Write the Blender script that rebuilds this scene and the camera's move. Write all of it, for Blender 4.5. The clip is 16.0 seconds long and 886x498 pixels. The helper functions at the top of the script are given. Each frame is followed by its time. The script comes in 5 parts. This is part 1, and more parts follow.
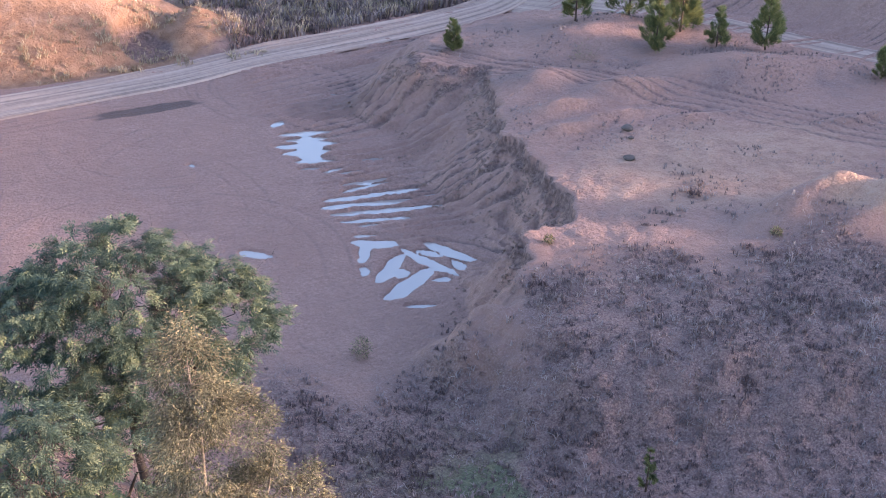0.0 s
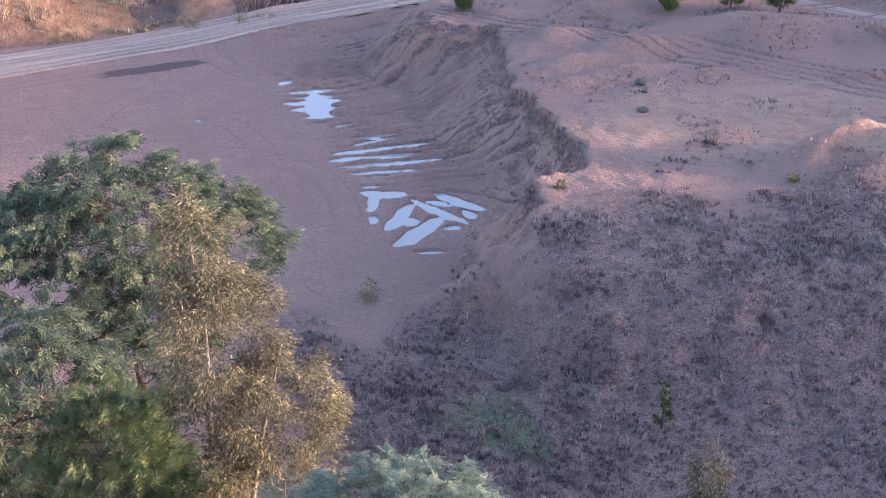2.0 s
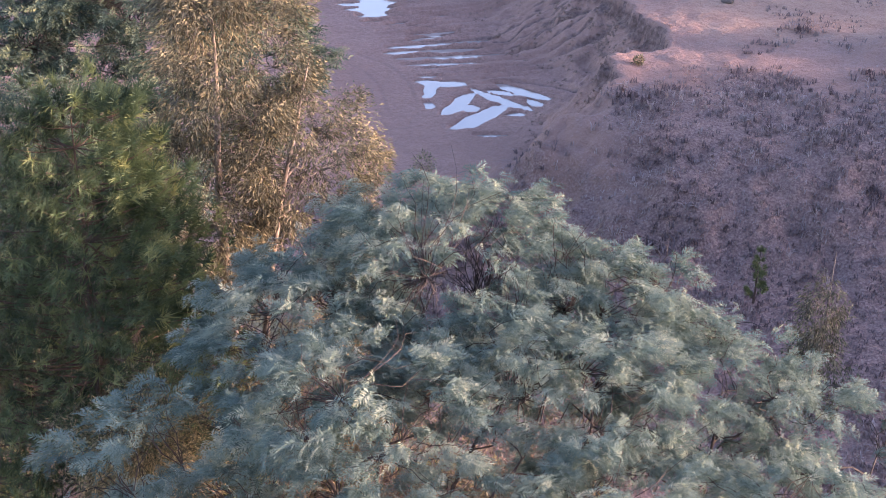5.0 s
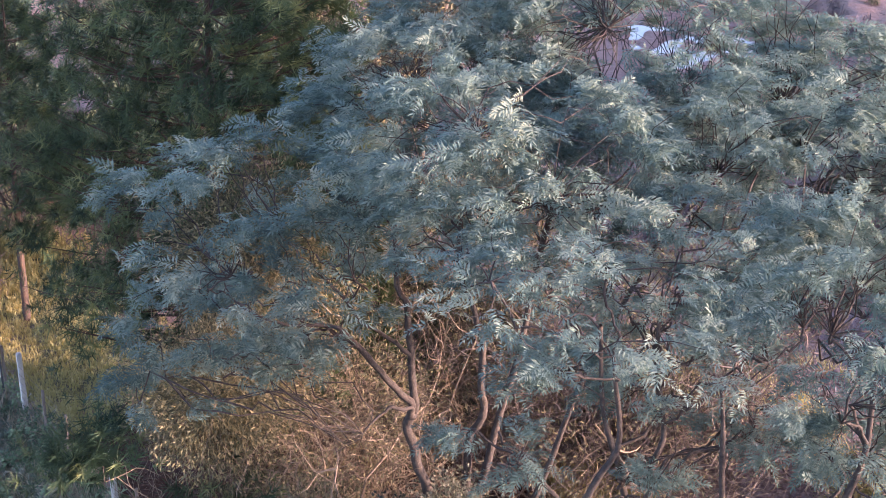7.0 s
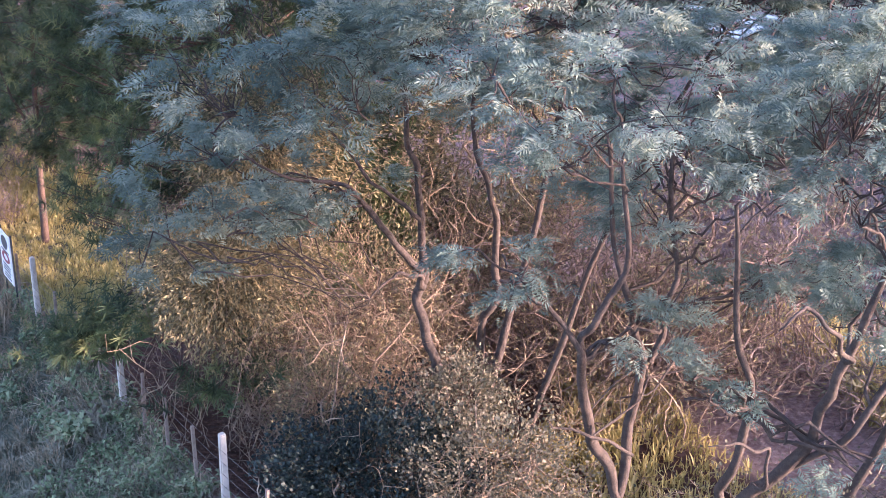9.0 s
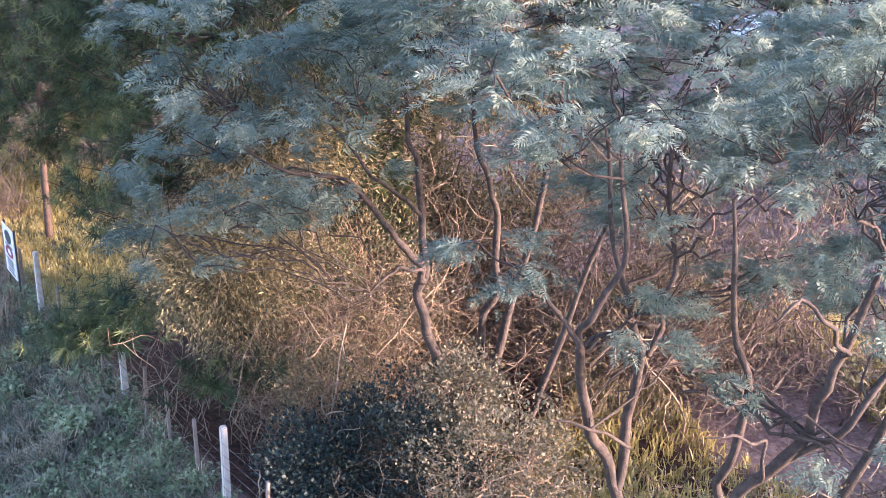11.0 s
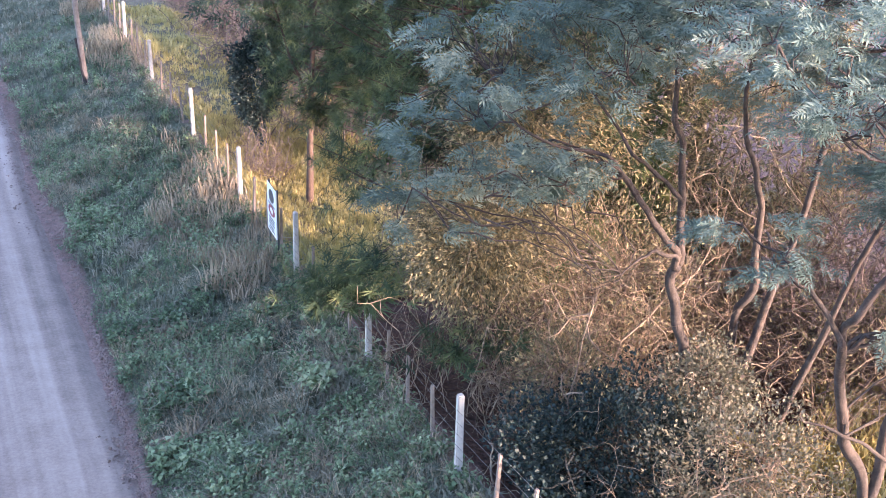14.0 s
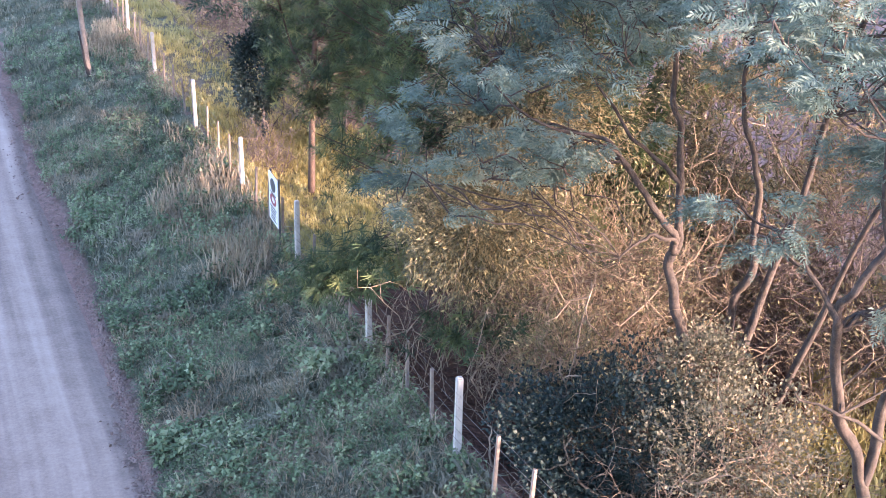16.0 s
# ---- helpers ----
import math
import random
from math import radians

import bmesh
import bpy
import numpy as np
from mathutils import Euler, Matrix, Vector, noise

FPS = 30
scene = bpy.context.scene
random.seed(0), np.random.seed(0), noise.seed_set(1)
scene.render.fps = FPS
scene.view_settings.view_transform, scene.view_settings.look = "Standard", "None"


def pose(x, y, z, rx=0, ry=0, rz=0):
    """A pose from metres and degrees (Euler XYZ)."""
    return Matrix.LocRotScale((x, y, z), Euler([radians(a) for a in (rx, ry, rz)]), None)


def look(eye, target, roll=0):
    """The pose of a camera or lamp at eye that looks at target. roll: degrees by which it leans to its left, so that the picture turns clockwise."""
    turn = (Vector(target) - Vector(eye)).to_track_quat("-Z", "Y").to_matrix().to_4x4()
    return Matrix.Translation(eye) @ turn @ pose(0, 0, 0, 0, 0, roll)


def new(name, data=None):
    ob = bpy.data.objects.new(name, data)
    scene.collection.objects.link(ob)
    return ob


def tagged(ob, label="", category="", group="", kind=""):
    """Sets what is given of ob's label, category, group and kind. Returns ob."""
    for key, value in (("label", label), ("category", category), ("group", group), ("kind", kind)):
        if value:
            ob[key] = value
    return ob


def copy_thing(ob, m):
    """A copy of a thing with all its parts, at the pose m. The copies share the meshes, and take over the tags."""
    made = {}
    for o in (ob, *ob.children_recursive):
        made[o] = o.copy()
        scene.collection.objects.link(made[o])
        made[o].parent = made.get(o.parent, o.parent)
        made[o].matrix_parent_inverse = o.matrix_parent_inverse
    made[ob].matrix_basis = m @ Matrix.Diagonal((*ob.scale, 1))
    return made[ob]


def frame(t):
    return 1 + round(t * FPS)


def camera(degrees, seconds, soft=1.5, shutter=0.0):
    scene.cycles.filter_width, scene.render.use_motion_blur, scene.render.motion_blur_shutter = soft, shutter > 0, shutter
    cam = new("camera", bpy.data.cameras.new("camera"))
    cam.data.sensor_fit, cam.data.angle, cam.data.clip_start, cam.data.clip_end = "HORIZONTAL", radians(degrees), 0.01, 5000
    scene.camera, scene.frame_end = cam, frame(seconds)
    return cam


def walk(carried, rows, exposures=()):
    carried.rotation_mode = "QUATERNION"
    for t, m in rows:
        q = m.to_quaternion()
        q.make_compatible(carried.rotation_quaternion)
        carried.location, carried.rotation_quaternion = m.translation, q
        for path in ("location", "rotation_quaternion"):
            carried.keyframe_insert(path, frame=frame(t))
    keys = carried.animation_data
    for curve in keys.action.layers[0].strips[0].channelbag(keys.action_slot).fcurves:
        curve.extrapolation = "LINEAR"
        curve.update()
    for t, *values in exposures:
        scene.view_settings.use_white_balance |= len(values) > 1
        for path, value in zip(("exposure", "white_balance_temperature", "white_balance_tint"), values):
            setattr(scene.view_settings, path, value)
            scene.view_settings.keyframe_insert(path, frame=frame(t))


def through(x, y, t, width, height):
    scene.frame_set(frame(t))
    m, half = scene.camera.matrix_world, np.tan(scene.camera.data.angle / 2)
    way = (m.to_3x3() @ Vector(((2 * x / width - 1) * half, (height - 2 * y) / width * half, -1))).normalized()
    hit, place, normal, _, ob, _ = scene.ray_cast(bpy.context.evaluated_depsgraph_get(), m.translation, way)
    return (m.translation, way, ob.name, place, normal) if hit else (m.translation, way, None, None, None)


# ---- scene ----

# ======================= camera and its descent =======================
cam = camera(37.75, 16.0, soft=0.5)
ROWS = (
    # seconds, x, y, z, heading (left +), tilt below the horizon, lean
    (0.0, -3.71, -4.72, 33.88, -27.30, 26.64, 1.79),
    (0.5, -3.73, -4.68, 33.79, -27.24, 26.61, 1.83),
    (1.0, -3.75, -4.76, 33.04, -27.11, 26.58, 1.77),
    (1.5, -3.82, -4.87, 31.53, -27.00, 26.44, 1.78),
    (2.0, -3.88, -4.91, 29.93, -26.93, 26.46, 1.80),
    (2.5, -3.83, -4.82, 28.47, -26.83, 26.37, 1.88),
    (3.0, -3.78, -4.68, 26.83, -26.70, 26.34, 1.80),
    (3.2, -3.72, -4.58, 26.19, -26.66, 26.30, 1.79),
    (4.0, -3.19, -3.61, 23.49, -25.47, 26.19, 1.73),
    (4.7, -2.50, -2.39, 21.10, -24.28, 26.09, 1.73),
    (5.3, -1.70, -1.08, 19.08, -23.09, 25.98, 1.83),
    (5.5, -1.39, -0.57, 18.47, -21.74, 25.98, 1.91),
    (6.0, -0.81, 0.35, 16.88, -18.58, 25.82, 1.74),
    (6.5, -0.61, 0.72, 15.51, -16.00, 25.77, 1.54),
    (7.0, -0.40, 0.66, 14.12, -14.26, 25.35, 1.54),
    (7.5, -0.27, 0.53, 13.26, -13.70, 25.16, 1.61),
    (8.0, -0.19, 0.30, 12.17, -12.78, 24.70, 1.74),
    (8.5, -0.05, 0.25, 11.82, -12.42, 24.56, 1.66),
    (9.0, -0.05, 0.14, 11.83, -12.37, 24.64, 1.60),
    (9.2, -0.05, 0.09, 11.79, -12.32, 24.67, 1.65),
    (10.3, -0.01, 0.02, 11.78, -12.19, 24.67, 1.73),
    (11.5, -0.08, 0.00, 11.95, -12.06, 24.78, 1.51),
    (12.0, -0.20, -0.06, 12.13, -8.59, 25.10, 1.27),
    (12.2, -0.22, -0.06, 12.08, -3.79, 25.02, 1.57),
    (12.5, -0.09, 0.05, 11.87, -0.52, 24.72, 1.77),
    (13.0, -0.08, 0.08, 11.58, -0.44, 24.86, 1.75),
    (13.5, -0.05, 0.20, 11.34, -0.34, 25.03, 1.66),
    (14.0, -0.06, 0.20, 11.33, -0.15, 24.96, 1.72),
    (14.5, -0.06, 0.12, 11.31, -0.17, 24.96, 1.84),
    (15.0, -0.04, 0.06, 11.26, -0.11, 24.96, 1.84),
    (15.5, -0.01, 0.05, 11.22, -0.03, 24.98, 1.77),
    (16.0, -0.00, -0.00, 11.15, 0.00, 24.95, 1.81),
)


def aim(x, y, z, heading, tilt, lean):
    h, t = radians(heading), radians(tilt)
    way = Vector((-math.sin(h) * math.cos(t), math.cos(h) * math.cos(t), -math.sin(t)))
    return look((x, y, z), Vector((x, y, z)) + way, lean)


walk(cam, [(r[0], aim(*r[1:])) for r in ROWS],
     [(0.0, 2.85, 6060, 32), (3.0, 2.82, 5990, 32), (5.5, 2.84, 6180, 42), (6.5, 2.88, 5860, 38), (9.0, 3.2, 5660, 42), (12.0, 3.34, 5740, 35), (16.0, 3.52, 5800, 34)])

# ======================= sky and sun =======================
SUN_AZ, SUN_EL = radians(-25.0), radians(6.5)       # from +x towards +y, above the horizon
world = bpy.data.worlds.new("world")
scene.world = world
world.use_nodes = True
wt = world.node_tree
sky = wt.nodes.new("ShaderNodeTexSky")
sky.sky_type, sky.sun_disc = "NISHITA", False
sky.sun_elevation, sky.sun_rotation = SUN_EL, math.pi / 2 - SUN_AZ
sky.air_density, sky.dust_density, sky.ozone_density = 1.0, 1.2, 1.5
wt.links.new(sky.outputs[0], wt.nodes["Background"].inputs[0])
wt.nodes["Background"].inputs[1].default_value = 0.15
sun = new("sun", bpy.data.lights.new("sun", "SUN"))
sun.data.energy, sun.data.angle, sun.data.color = 3.1, radians(5.0), (1.0, 0.74, 0.48)
to_sun = Vector((math.cos(SUN_AZ) * math.cos(SUN_EL), math.sin(SUN_AZ) * math.cos(SUN_EL), math.sin(SUN_EL)))
sun.matrix_world = look(to_sun * 100, (0, 0, 0))

# ======================= small tools =======================
rng = np.random.default_rng(7)


def vnoise(x, y, seed=0):
    """Smooth value noise in [-1, 1] over arrays."""
    xi, yi = np.floor(x), np.floor(y)
    fx, fy = x - xi, y - yi
    fx, fy = fx * fx * (3 - 2 * fx), fy * fy * (3 - 2 * fy)

    def at(i, j):
        s = np.sin(i * 127.1 + j * 311.7 + seed * 74.7) * 43758.5453
        return (s - np.floor(s)) * 2 - 1
    a, b, c, d = at(xi, yi), at(xi + 1, yi), at(xi, yi + 1), at(xi + 1, yi + 1)
    return (a * (1 - fx) + b * fx) * (1 - fy) + (c * (1 - fx) + d * fx) * fy


def fbm(x, y, seed=0, octaves=4):
    total, amp = 0, 1.0
    for k in range(octaves):
        total = total + amp * vnoise(x * 2 ** k, y * 2 ** k, seed + k)
        amp *= 0.5
    return total / 1.9


def step(a, b, x):
    t = np.clip((x - a) / (b - a), 0, 1)
    return t * t * (3 - 2 * t)


def mesh_from(name, verts, faces, materials=(), smooth=True, attrs=None):
    """A mesh from numpy arrays; faces is an (n, 3) or (n, 4) array, or a list of such arrays."""
    me = bpy.data.meshes.new(name)
    groups = faces if isinstance(faces, list) else [faces]
    groups = [np.asarray(g, dtype=np.int32) for g in groups if len(g)]
    loops = np.concatenate([g.ravel() for g in groups])
    sizes = np.concatenate([np.full(len(g), g.shape[1], dtype=np.int32) for g in groups])
    starts = np.concatenate([[0], np.cumsum(sizes)[:-1]]).astype(np.int32)
    verts = np.asarray(verts, dtype=np.float32)
    me.vertices.add(len(verts))
    me.vertices.foreach_set("co", verts.ravel())
    me.loops.add(len(loops))
    me.loops.foreach_set("vertex_index", loops)
    me.polygons.add(len(sizes))
    me.polygons.foreach_set("loop_start", starts)
    me.polygons.foreach_set("loop_total", sizes)
    me.update(calc_edges=True)
    me.polygons.foreach_set("use_smooth", np.full(len(sizes), smooth))
    for m in materials:
        me.materials.append(m)
    for key, values in (attrs or {}).items():
        me.attributes.new(key, "FLOAT", "POINT").data.foreach_set("value", np.asarray(values, dtype=np.float32).ravel())
    return me


def piece(name, me, parent=None, label=""):
    ob = new(name, me)
    if parent is not None:
        ob.parent = parent
    return tagged(ob, label)


def thing(name, place, label, category, group="", kind=""):
    ob = new(name)
    ob.location = place
    ob.empty_display_size = 0.2
    return tagged(ob, label, category, group, kind)


class Build:
    """Collects vertices and quads of one mesh."""

    def __init__(self):
        self.v, self.q, self.n = [], [], 0

    def tube(self, pts, radii, sides=6):
        pts = np.asarray(pts, float)
        radii = np.broadcast_to(np.asarray(radii, float), (len(pts),))
        d = np.gradient(pts, axis=0)
        d /= np.linalg.norm(d, axis=1)[:, None] + 1e-9
        ref = np.array([0.31, 0.94, 0.13])
        a = np.cross(d, ref)
        a /= np.linalg.norm(a, axis=1)[:, None] + 1e-9
        b = np.cross(d, a)
        ang = np.linspace(0, 2 * np.pi, sides, endpoint=False)
        ring = pts[:, None] + radii[:, None, None] * (a[:, None] * np.cos(ang)[None, :, None] + b[:, None] * np.sin(ang)[None, :, None])
        k, m = len(pts), sides
        i, j = np.meshgrid(np.arange(k - 1), np.arange(m), indexing="ij")
        j2 = (j + 1) % m
        q = np.stack([i * m + j, i * m + j2, (i + 1) * m + j2, (i + 1) * m + j], -1).reshape(-1, 4) + self.n
        self.v.append(ring.reshape(-1, 3))
        self.q.append(q)
        self.n += k * m
        return self

    def tubes(self, lines, radii, sides=3):
        """Many thin stems at once: lines (n, k, 3), radii (n, k)."""
        n, k, _ = lines.shape
        d = np.gradient(lines, axis=1)
        d /= np.linalg.norm(d, axis=2)[..., None] + 1e-9
        a = np.cross(d, np.array([0.31, 0.94, 0.13]))
        a /= np.linalg.norm(a, axis=2)[..., None] + 1e-9
        b = np.cross(d, a)
        ang = np.linspace(0, 2 * np.pi, sides, endpoint=False)[None, None, :, None]
        ring = lines[:, :, None] + radii[:, :, None, None] * (a[:, :, None] * np.cos(ang) + b[:, :, None] * np.sin(ang))
        i, j = np.meshgrid(np.arange(k - 1), np.arange(sides), indexing="ij")
        j2 = (j + 1) % sides
        q = np.stack([i * sides + j, i * sides + j2, (i + 1) * sides + j2, (i + 1) * sides + j], -1).reshape(-1, 4)
        self.v.append(ring.reshape(-1, 3))
        self.q.append((q[None] + (np.arange(n) * k * sides)[:, None, None]).reshape(-1, 4) + self.n)
        self.n += n * k * sides
        return self

    def mesh(self, name, material):
        return mesh_from(name, np.concatenate(self.v), np.concatenate(self.q), [material])


def scatter(name, template, faces, places, forward, up, size, material, tone=None):
    """One mesh of many small copies: template (k, 3) with x along forward, y sideways, z along up."""
    n, k = len(places), len(template)
    f = forward / (np.linalg.norm(forward, axis=1)[:, None] + 1e-9)
    s = np.cross(up, f)
    s /= np.linalg.norm(s, axis=1)[:, None] + 1e-9
    u = np.cross(f, s)
    size = np.broadcast_to(size, (n,))
    v = places[:, None] + size[:, None, None] * (template[None, :, 0:1] * f[:, None] + template[None, :, 1:2] * s[:, None] + template[None, :, 2:3] * u[:, None])
    out = [(np.asarray(g)[None] + (np.arange(n) * k)[:, None, None]).reshape(-1, len(g[0])) for g in faces]
    tone = rng.uniform(0, 1, n) if tone is None else tone
    return mesh_from(name, v.reshape(-1, 3), out, [material], smooth=False, attrs={"tone": np.repeat(tone, k)})


# ======================= materials =======================
def nodes_of(name):
    m = bpy.data.materials.new(name)
    m.use_nodes = True
    nt = m.node_tree
    return m, nt, nt.nodes["Principled BSDF"], nt.nodes["Material Output"]


def nd(nt, kind, inputs=None, **props):
    n = nt.nodes.new(kind)
    for k, v in props.items():
        setattr(n, k, v)
    for k, v in (inputs or {}).items():
        if isinstance(v, bpy.types.NodeSocket):
            nt.links.new(v, n.inputs[k])
        else:
            n.inputs[k].default_value = v
    return n


def ramp(nt, fac, stops):
    r = nd(nt, "ShaderNodeValToRGB", {0: fac})
    el = r.color_ramp.elements
    while len(el) < len(stops):
        el.new(0.5)
    for e, (p, c) in zip(el, stops):
        e.position, e.color = p, (*c, 1)
    return r.outputs[0]


def mixc(nt, fac, a, b):
    return nd(nt, "ShaderNodeMix", {0: fac, 6: a if isinstance(a, bpy.types.NodeSocket) else (*a, 1), 7: b if isinstance(b, bpy.types.NodeSocket) else (*b, 1)}, data_type="RGBA").outputs[2]


def noise_of(nt, coord, scale, detail=5.0, rough=0.55):
    return nd(nt, "ShaderNodeTexNoise", {"Vector": coord, "Scale": scale, "Detail": detail, "Roughness": rough}).outputs[0]


def math_of(nt, op, a, b=0.0, clamp=False):
    n = nd(nt, "ShaderNodeMath", {0: a, 1: b}, operation=op)
    n.use_clamp = clamp
    return n.outputs[0]


def leaf_material(name, dark, mid, light, through=0.35, rough=0.6, patch=None):
    """Foliage: colour varies from leaf to leaf and in patches; part of the light passes through."""
    m, nt, bsdf, out = nodes_of(name)
    tex = nd(nt, "ShaderNodeTexCoord")
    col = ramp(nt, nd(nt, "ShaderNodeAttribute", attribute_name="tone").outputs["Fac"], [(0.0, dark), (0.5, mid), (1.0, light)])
    big = noise_of(nt, tex.outputs["Object"], 0.7, 3)
    if patch:
        col = mixc(nt, math_of(nt, "MULTIPLY", nd(nt, "ShaderNodeMapRange", {0: big, 1: 0.5, 2: 0.68}).outputs[0], patch[1]), col, patch[0])
    else:
        col = mixc(nt, math_of(nt, "MULTIPLY", big, 0.25), col, mid)
    nt.links.new(col, bsdf.inputs["Base Color"])
    bsdf.inputs["Roughness"].default_value = rough
    bsdf.inputs["Specular IOR Level"].default_value = 0.25
    tr = nd(nt, "ShaderNodeBsdfTranslucent", {0: col})
    mx = nd(nt, "ShaderNodeMixShader", {0: through, 1: bsdf.outputs[0], 2: tr.outputs[0]})
    nt.links.new(mx.outputs[0], out.inputs[0])
    return m


def bark_material(name, dark, light, scale=6.0):
    m, nt, bsdf, out = nodes_of(name)
    tex = nd(nt, "ShaderNodeTexCoord")
    geo = nd(nt, "ShaderNodeNewGeometry")
    n1 = noise_of(nt, tex.outputs["Object"], scale)
    n2 = noise_of(nt, tex.outputs["Object"], scale * 7)
    f = math_of(nt, "ADD", math_of(nt, "MULTIPLY", n1, 0.7), math_of(nt, "MULTIPLY", n2, 0.3))
    f = math_of(nt, "ADD", math_of(nt, "MULTIPLY", math_of(nt, "SUBTRACT", geo.outputs["Random Per Island"], 0.5), 0.25), f)
    col = ramp(nt, f, [(0.3, dark), (0.7, light)])
    nt.links.new(col, bsdf.inputs["Base Color"])
    bsdf.inputs["Roughness"].default_value = 0.9
    b = nd(nt, "ShaderNodeBump", {"Strength": 1.0, "Distance": 0.05, "Height": f})
    nt.links.new(b.outputs[0], bsdf.inputs["Normal"])
    return m


def plain_material(name, a, b, rough, scale=8.0, metal=0.0, bump=0.2):
    m, nt, bsdf, out = nodes_of(name)
    tex = nd(nt, "ShaderNodeTexCoord")
    n1 = noise_of(nt, tex.outputs["Object"], scale)
    n2 = noise_of(nt, tex.outputs["Object"], scale * 9)
    f = math_of(nt, "ADD", math_of(nt, "MULTIPLY", n1, 0.65), math_of(nt, "MULTIPLY", n2, 0.35))
    nt.links.new(ramp(nt, f, [(0.32, a), (0.68, b)]), bsdf.inputs["Base Color"])
    bsdf.inputs["Roughness"].default_value, bsdf.inputs["Metallic"].default_value = rough, metal
    bp = nd(nt, "ShaderNodeBump", {"Strength": bump, "Distance": 0.01, "Height": f})
    nt.links.new(bp.outputs[0], bsdf.inputs["Normal"])
    return m


def ground_material():
    m, nt, bsdf, out = nodes_of("earth")
    tex = nd(nt, "ShaderNodeTexCoord")
    P = tex.outputs["Object"]
    n_big, n_mid, n_fine = noise_of(nt, P, 0.09, 4), noise_of(nt, P, 0.8, 6), noise_of(nt, P, 9.0, 6, 0.65)
    stretch = nd(nt, "ShaderNodeMapping", {"Vector": P, "Rotation": (0, 0, radians(27)), "Scale": (0.25, 2.2, 1)})
    n_track = noise_of(nt, stretch.outputs[0], 1.2, 5)

    def at(key):
        return nd(nt, "ShaderNodeAttribute", attribute_name=key).outputs["Fac"]

    def broken(key, spread=0.6):
        g = math_of(nt, "ADD", at(key), math_of(nt, "MULTIPLY", math_of(nt, "SUBTRACT", n_mid, 0.5), spread))
        g = math_of(nt, "ADD", g, math_of(nt, "MULTIPLY", math_of(nt, "SUBTRACT", n_fine, 0.5), spread * 0.7))
        return nd(nt, "ShaderNodeMapRange", {0: g, 1: 0.3, 2: 0.7}).outputs[0]
    n_clod = noise_of(nt, P, 3.2, 5, 0.6)
    soil = ramp(nt, math_of(nt, "ADD", math_of(nt, "MULTIPLY", n_mid, 0.2), math_of(nt, "ADD", math_of(nt, "MULTIPLY", n_clod, 0.35), math_of(nt, "MULTIPLY", n_fine, 0.45))),
                [(0.34, (0.195, 0.118, 0.096)), (0.5, (0.278, 0.172, 0.141)), (0.66, (0.365, 0.236, 0.195))])
    soil = mixc(nt, nd(nt, "ShaderNodeMapRange", {0: n_big, 1: 0.42, 2: 0.62, 4: 0.6}).outputs[0], soil, (0.245, 0.15, 0.123))
    soil = mixc(nt, nd(nt, "ShaderNodeMapRange", {0: n_track, 1: 0.52, 2: 0.75, 4: 0.22}).outputs[0], soil, (0.15, 0.105, 0.09))
    sand = ramp(nt, math_of(nt, "ADD", math_of(nt, "MULTIPLY", n_mid, 0.6), math_of(nt, "MULTIPLY", n_fine, 0.4)),
                [(0.35, (0.27, 0.17, 0.115)), (0.5, (0.36, 0.235, 0.165)), (0.65, (0.46, 0.315, 0.225))])
    col = mixc(nt, broken("sand", 0.7), soil, sand)
    clay = ramp(nt, math_of(nt, "ADD", math_of(nt, "MULTIPLY", n_mid, 0.6), math_of(nt, "MULTIPLY", n_fine, 0.4)),
                [(0.36, (0.165, 0.09, 0.056)), (0.5, (0.235, 0.135, 0.086)), (0.64, (0.31, 0.19, 0.125))])
    col = mixc(nt, broken("clay", 0.8), col, clay)
    dry = ramp(nt, n_fine, [(0.35, (0.125, 0.08, 0.073)), (0.5, (0.195, 0.13, 0.116)), (0.65, (0.28, 0.198, 0.175))])
    col = mixc(nt, broken("dry", 0.9), col, dry)
    green = ramp(nt, n_fine, [(0.3, (0.06, 0.07, 0.045)), (0.55, (0.12, 0.13, 0.08)), (0.75, (0.2, 0.18, 0.12))])
    col = mixc(nt, broken("green", 0.6), col, green)
    litter = ramp(nt, n_fine, [(0.3, (0.03, 0.016, 0.013)), (0.55, (0.085, 0.04, 0.029)), (0.75, (0.17, 0.095, 0.06))])
    col = mixc(nt, broken("litter", 0.6), col, litter)
    # dark earth: damp ruts and slope, plus shade painted on rim face and cut
    damp_shade = ramp(nt, n_clod, [(0.35, (0.095, 0.062, 0.055)), (0.5, (0.15, 0.10, 0.088)), (0.66, (0.215, 0.148, 0.13))])
    col = mixc(nt, broken("damp_shade", 0.5), col, damp_shade)
    wet = broken("wet", 0.5)
    col = mixc(nt, math_of(nt, "MULTIPLY", wet, 0.8), col, (0.06, 0.045, 0.04))
    nt.links.new(col, bsdf.inputs["Base Color"])
    nt.links.new(math_of(nt, "SUBTRACT", 0.93, math_of(nt, "MULTIPLY", wet, 0.12)), bsdf.inputs["Roughness"])
    bsdf.inputs["Specular IOR Level"].default_value = 0.25
    h = math_of(nt, "ADD", math_of(nt, "MULTIPLY", n_mid, 0.6), math_of(nt, "MULTIPLY", n_fine, 0.16))
    h = math_of(nt, "ADD", h, math_of(nt, "MULTIPLY", n_clod, 0.4))
    bp = nd(nt, "ShaderNodeBump", {"Strength": 1.0, "Distance": 0.36, "Height": h})
    nt.links.new(bp.outputs[0], bsdf.inputs["Normal"])
    return m


